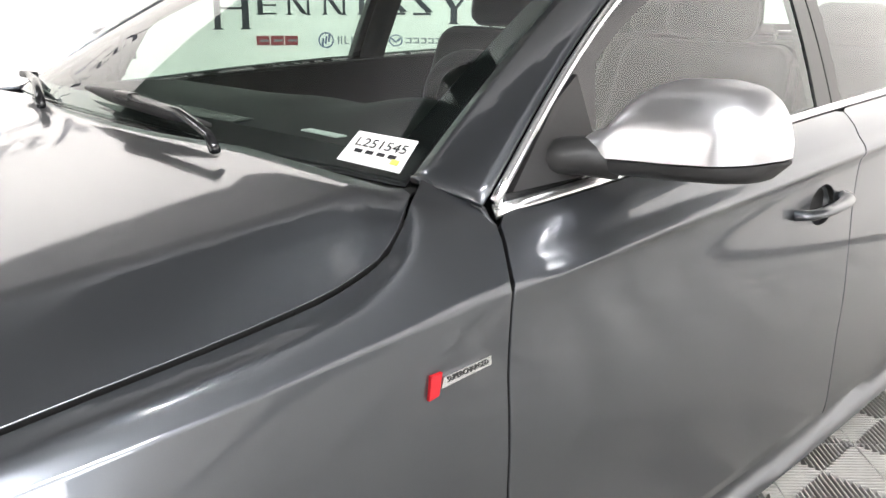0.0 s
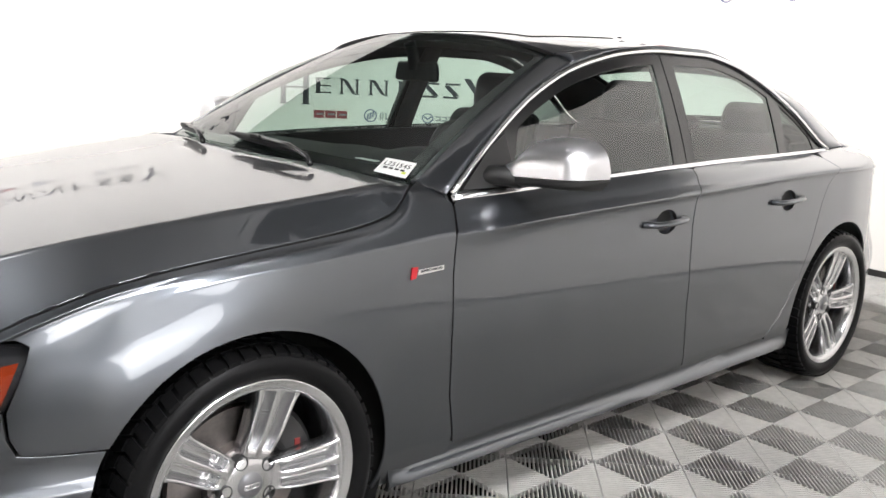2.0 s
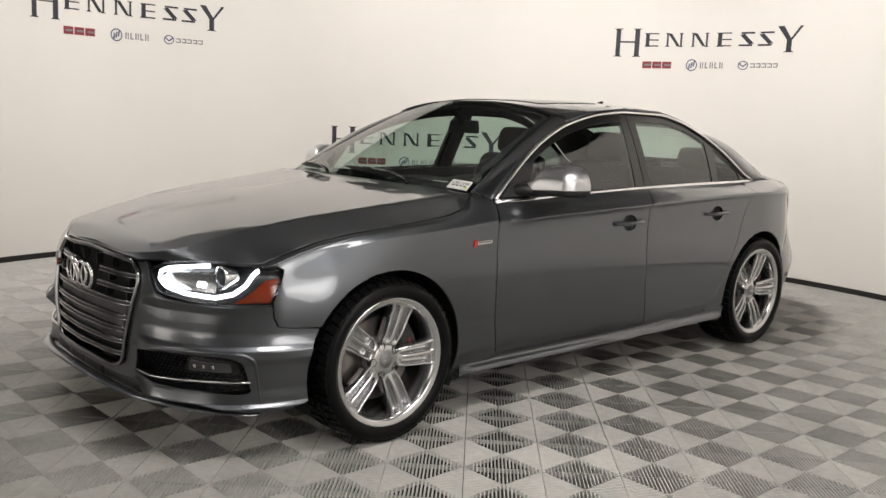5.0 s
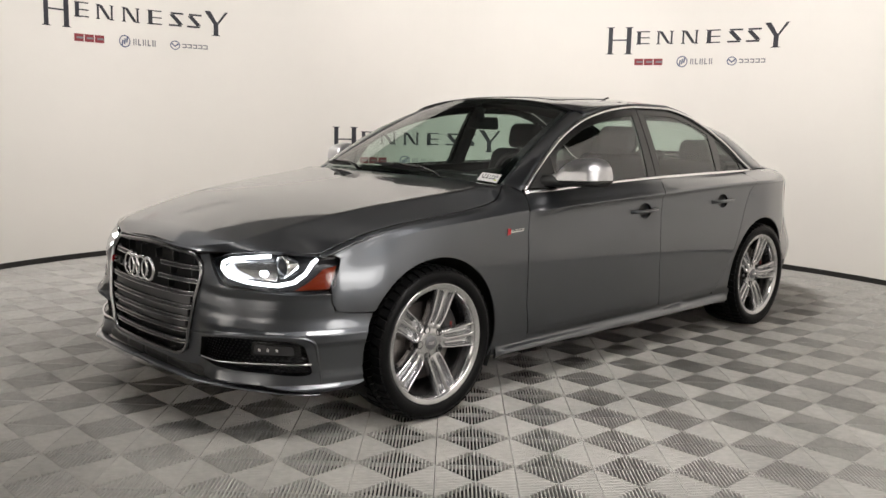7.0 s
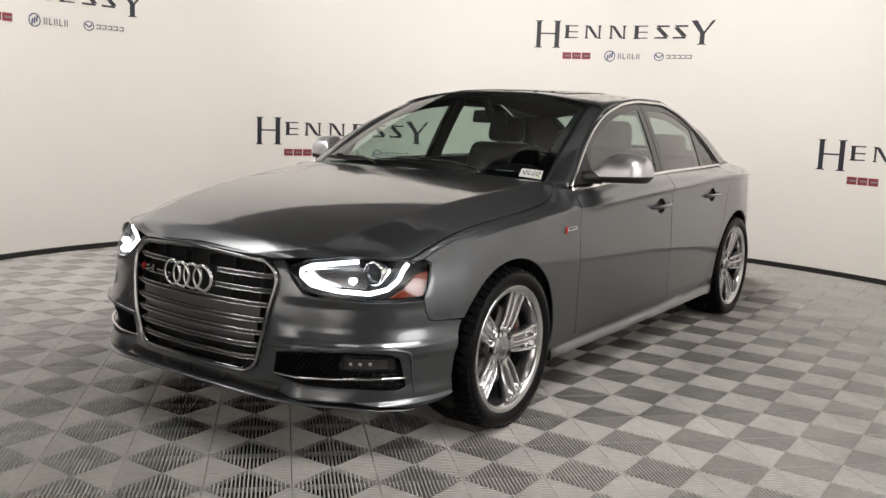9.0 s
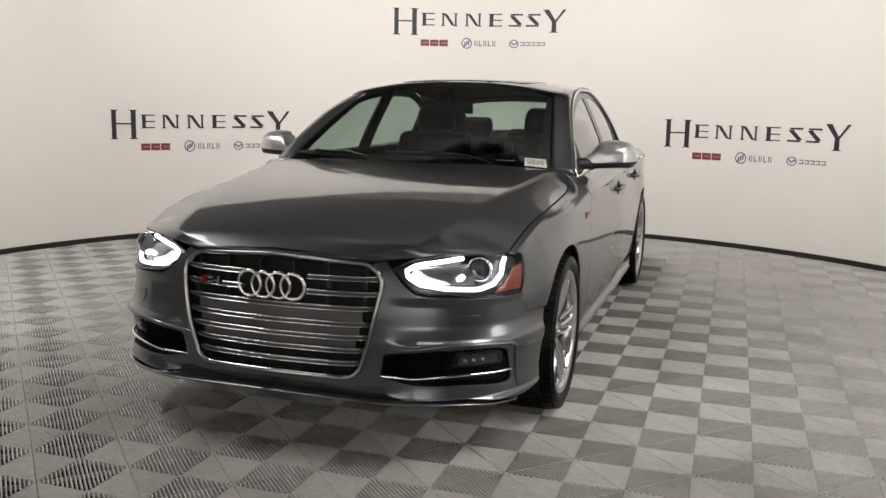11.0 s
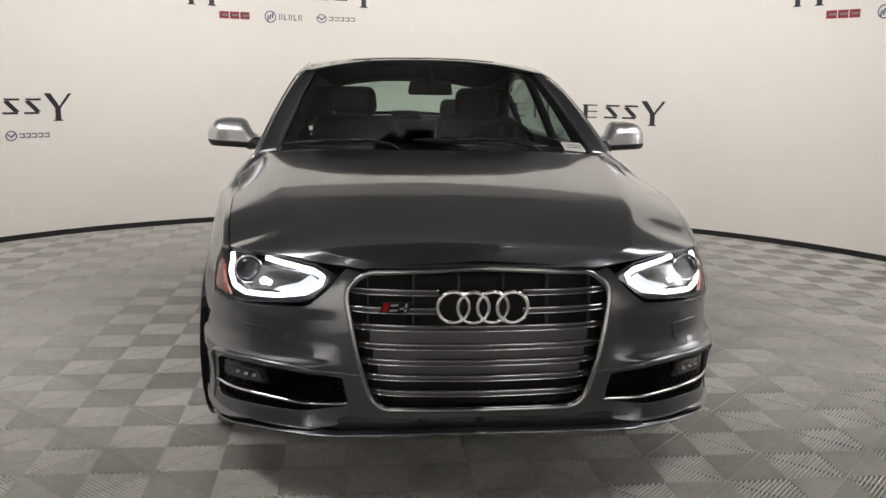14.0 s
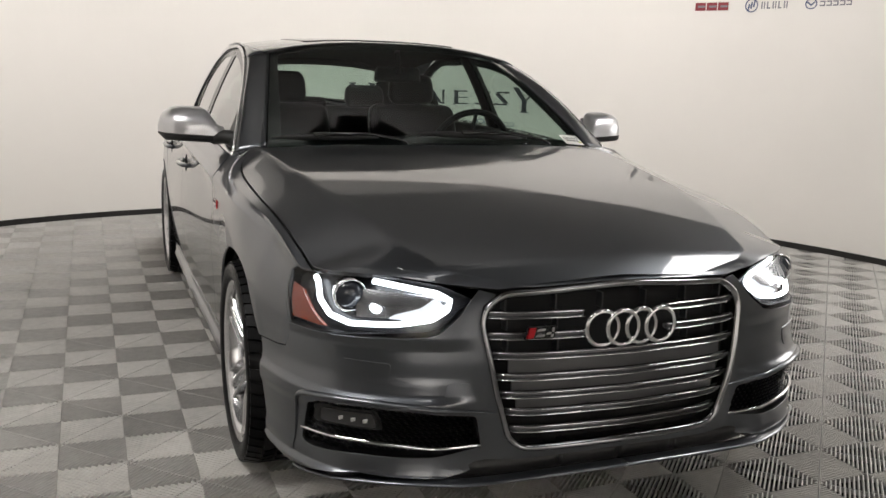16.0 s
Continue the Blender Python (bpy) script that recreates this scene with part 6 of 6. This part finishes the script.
for i in range(-34, 34):
    for j in range(-42, 28):
        if (i + j) % 2 == 0:
            continue
        dx, dy = i * 0.2055, j * 0.2055
        x, y = 0.828 + dx * math.cos(PHI) - dy * math.sin(PHI), 0.078 + dx * math.sin(PHI) + dy * math.cos(PHI)
        r = math.hypot(x - CX, y - CY)
        inside = r < RAD + 0.21 if y > -1.0 else True
        if not inside or abs(x) > 5.6 or y < -4.9:
            continue
        hidden = abs(x) < 0.55 and 0.3 < y < 2.4
        spots.append((hidden, math.hypot(x - 0.9, y + 0.9), x, y))
spots.sort()
turn45 = Matrix.Rotation(math.pi / 4 + PHI, 4, "Z")
rot = np.array(turn45.to_3x3())
for n, (_, _, x, y) in enumerate(spots):
    if n < 290:
        ob = new("tile", tile_data)
        ob.parent = floor
        ob.matrix_basis = Matrix.Translation((x, y, 0)) @ turn45
    else:
        b = len(rest_v) * len(TV)
        rest_v.append(base_v @ rot.T + (x, y, 0))
        rest_f += [tuple(b + c for c in f) for f in TF]
me = bpy.data.meshes.new("more_tiles")
me.from_pydata(np.concatenate(rest_v).tolist(), [], rest_f)
me.materials.append(M_TILE)
more = new("more_tiles", me)
more.parent = floor
tagged(more, "grey ribbed plastic tiles", "", "", "stuff")

# ---- the car: wheels ----


def make_wheel():
    """A wheel about the x axis with its outer face towards +x."""
    bm = lathe_bm([(0.1145, 0.2380), (0.1155, 0.2465), (0.118, 0.2525), (0.119, 0.2560), (0.112, 0.2580), (0.100, 0.2505), (0.085, 0.2325), (-0.09, 0.2225), (-0.112, 0.2465), (-0.115, 0.2545), (-0.105, 0.2465), (-0.085, 0.2155), (0.075, 0.2225), (0.097, 0.2275), (0.110, 0.2330)], 72, closed=True)
    wheel = part("wheel", bm, M_RIM, car, "silver five-spoke alloy wheel with low tyre", smooth=True)
    face = spline((0.03, 0.072), (0.065, 0.078), (0.12, 0.094), (0.2, 0.104), (0.236, 0.108))
    half = [(-1.0, -0.045), (-0.99, -0.016), (-0.95, -0.004), (-0.90, -0.0005), (-0.83, 0.0), (-0.78, -0.002), (-0.745, -0.008), (-0.71, -0.027), (-0.67, -0.034), (-0.60, -0.036), (-0.34, -0.036), (-0.27, -0.034), (-0.23, -0.027), (-0.195, -0.008), (-0.16, -0.002), (-0.10, 0.0), (-0.03, 0.0005)]
    across = half + [(-u, h) for u, h in half[::-1]]
    for k in range(5):
        a = radians(2 + 72 * k)
        rows, bm = [], bmesh.new()
        for r in np.concatenate([np.linspace(0.035, 0.078, 4), np.linspace(0.082, 0.1, 5), np.linspace(0.115, 0.205, 7), np.linspace(0.211, 0.228, 6), [0.237, 0.245]]):
            w = float(np.interp(r, [0.035, 0.07, 0.12, 0.20, 0.228, 0.245], [0.032, 0.039, 0.045, 0.051, 0.059, 0.078]))
            groove = float(np.interp(r, [0.035, 0.078, 0.094, 0.213, 0.224], [0.0, 0.0, 1.0, 1.0, 0.0]))
            row = []
            for u, h in across:
                depth = h * (groove if abs(u) < 0.80 else 1.0)
                x, y, z = float(face(r)) + depth, r, -u * w
                row.append(bm.verts.new((x, y * math.cos(a) - z * math.sin(a), y * math.sin(a) + z * math.cos(a))))
            rows.append(row)
        for p, q in zip(rows, rows[1:]):
            for i in range(len(across) - 1):
                bm.faces.new((p[i], p[i + 1], q[i + 1], q[i]))
            bm.faces.new((p[-1], p[0], q[0], q[-1]))
        bmesh.ops.recalc_face_normals(bm, faces=bm.faces[:])
        part("spoke", bm, M_RIM, wheel, smooth=True)
    part("hub", lathe_bm([(0.03, 0.075), (0.068, 0.072), (0.076, 0.064), (0.080, 0.040), (0.080, 0.001)], 48), M_RIM, wheel, smooth=True)
    part("hub_cap", lathe_bm([(0.078, 0.031), (0.084, 0.030), (0.087, 0.026), (0.088, 0.001)], 32), M_CAP, wheel, "grey hub cap", smooth=True)
    for k in range(4):
        pts = [(0.0885, (k - 1.5) * 0.0085 + 0.0062 * math.cos(t), 0.0062 * math.sin(t)) for t in np.linspace(0, 2 * math.pi, 15)[:-1]]
        tube("cap_ring", pts, 0.0011, M_CHROME, wheel, closed=True, sides=5)
    for k in range(5):
        a = radians(38 + 72 * k)
        bm = lathe_bm([(0.060, 0.0165), (0.0795, 0.0165), (0.0805, 0.0145), (0.064, 0.0130), (0.064, 0.009), (0.074, 0.0085), (0.074, 0.0005)], 16)
        bmesh.ops.translate(bm, verts=bm.verts[:], vec=(0, 0.060 * math.cos(a), 0.060 * math.sin(a)))
        part("wheel_bolt", bm, M_BOLT, wheel)
    tyre = part("tyre", lathe_bm([(0.108, 0.253), (0.118, 0.2595), (0.126, 0.274), (0.1285, 0.290), (0.124, 0.306), (0.113, 0.3125), (0.095, 0.316), (-0.095, 0.316), (-0.113, 0.3125), (-0.124, 0.306), (-0.128, 0.288), (-0.124, 0.270), (-0.108, 0.253)], 72), M_RUBBER, wheel, "black low-profile tyre", smooth=True)
    verts, faces = [], []
    for x0, x1, count, r0, r1, lean in ((0.078, 0.1205, 52, 0.3265, 0.3165, 0.3), (0.036, 0.070, 58, 0.3265, 0.3265, -0.5), (-0.030, 0.028, 40, 0.327, 0.327, 0.2), (-0.072, -0.038, 58, 0.3265, 0.3265, 0.5), (-0.1205, -0.080, 52, 0.3165, 0.3265, -0.3)):
        for k in range(count):
            a0, a1 = 2 * math.pi * k / count, 2 * math.pi * (k + 0.74) / count
            base = len(verts)
            for r_in in (0.013, 0.0):
                for x, r, sk in ((x0, r0 if x0 > 0 else r0, 0), (x1, r1, lean * (a1 - a0))):
                    for a in (a0 + sk, a1 + sk):
                        rr = r - r_in
                        verts.append((x, rr * math.cos(a), rr * math.sin(a)))
            faces += [tuple(base + i for i in q) for q in ((4, 5, 7, 6), (0, 4, 6, 2), (1, 3, 7, 5), (0, 1, 5, 4), (2, 6, 7, 3))]
    tread = raw("tread", verts, faces, M_RUBBER, tyre, smooth=False)
    return wheel


def brakes(parent, x, y, sd):
    bm = lathe_bm([(0.0, 0.168), (0.022, 0.168), (0.022, 0.09), (0.045, 0.085), (0.045, 0.001)], 48)
    bm.transform(Matrix.Translation((x, y, 0.325)) @ Matrix.Scale(sd, 4, (1, 0, 0)))
    bmesh.ops.recalc_face_normals(bm, faces=bm.faces[:])
    disc = part("brake_disc", bm, M_DISC, parent, "grey steel brake disc", smooth=False)
    bm = bmesh.new()
    rows = []
    for a in np.linspace(radians(-12), radians(52), 14):
        rows.append([bm.verts.new((x + sd * h, y + r * math.cos(a), 0.325 + r * math.sin(a))) for h, r in ((0.0, 0.105), (0.05, 0.108), (0.058, 0.12), (0.058, 0.178), (0.045, 0.19), (0.0, 0.19))])
    for p, q in zip(rows, rows[1:]):
        for i in range(5):
            bm.faces.new((p[i], p[i + 1], q[i + 1], q[i]))
    bm.faces.new(rows[0])
    bm.faces.new(rows[-1])
    bmesh.ops.recalc_face_normals(bm, faces=bm.faces[:])
    caliper = part("brake_caliper", bm, M_CALIPER, parent, "dark brake caliper with red mark", smooth=False)
    bm = box_bm(-0.002, 0.0015, -0.007, 0.007, -0.008, 0.008, 0.001)
    a = radians(24)
    bm.transform(Matrix.Translation((x + sd * 0.059, y + 0.152 * math.cos(a), 0.325 + 0.152 * math.sin(a))))
    part("caliper_mark", bm, M_CALIPERRED, caliper, "small red mark")
    return disc


first = make_wheel()
for sd in (1, -1):
    for y in (0.0, 2.811):
        m = pose(sd * 0.7755, y, 0.327, 0, 0, 0 if sd > 0 else 180)
        if sd > 0 and y == 0.0:
            first.matrix_basis = m
        else:
            copy = copy_thing(first, m)
            copy.parent = car
        brakes(car, sd * 0.772, y, sd)
        lv, lf = [], []
        for a in np.linspace(radians(-25), radians(205), 32):
            for x in (0.50, 0.862):
                lv.append((sd * x, y + 0.378 * math.cos(a), 0.325 + 0.378 * math.sin(a)))
        for i in range(31):
            lf.append((2 * i, 2 * i + 1, 2 * i + 3, 2 * i + 2) if sd > 0 else (2 * i, 2 * i + 2, 2 * i + 3, 2 * i + 1))
        n0 = len(lv)
        lv += [(sd * 0.50, y, 0.325)]
        lf += [(2 * i, 2 * i + 2, n0) for i in range(31)]
        raw("wheel_liner", lv, lf, M_LINER, car, "black wheel arch liner")
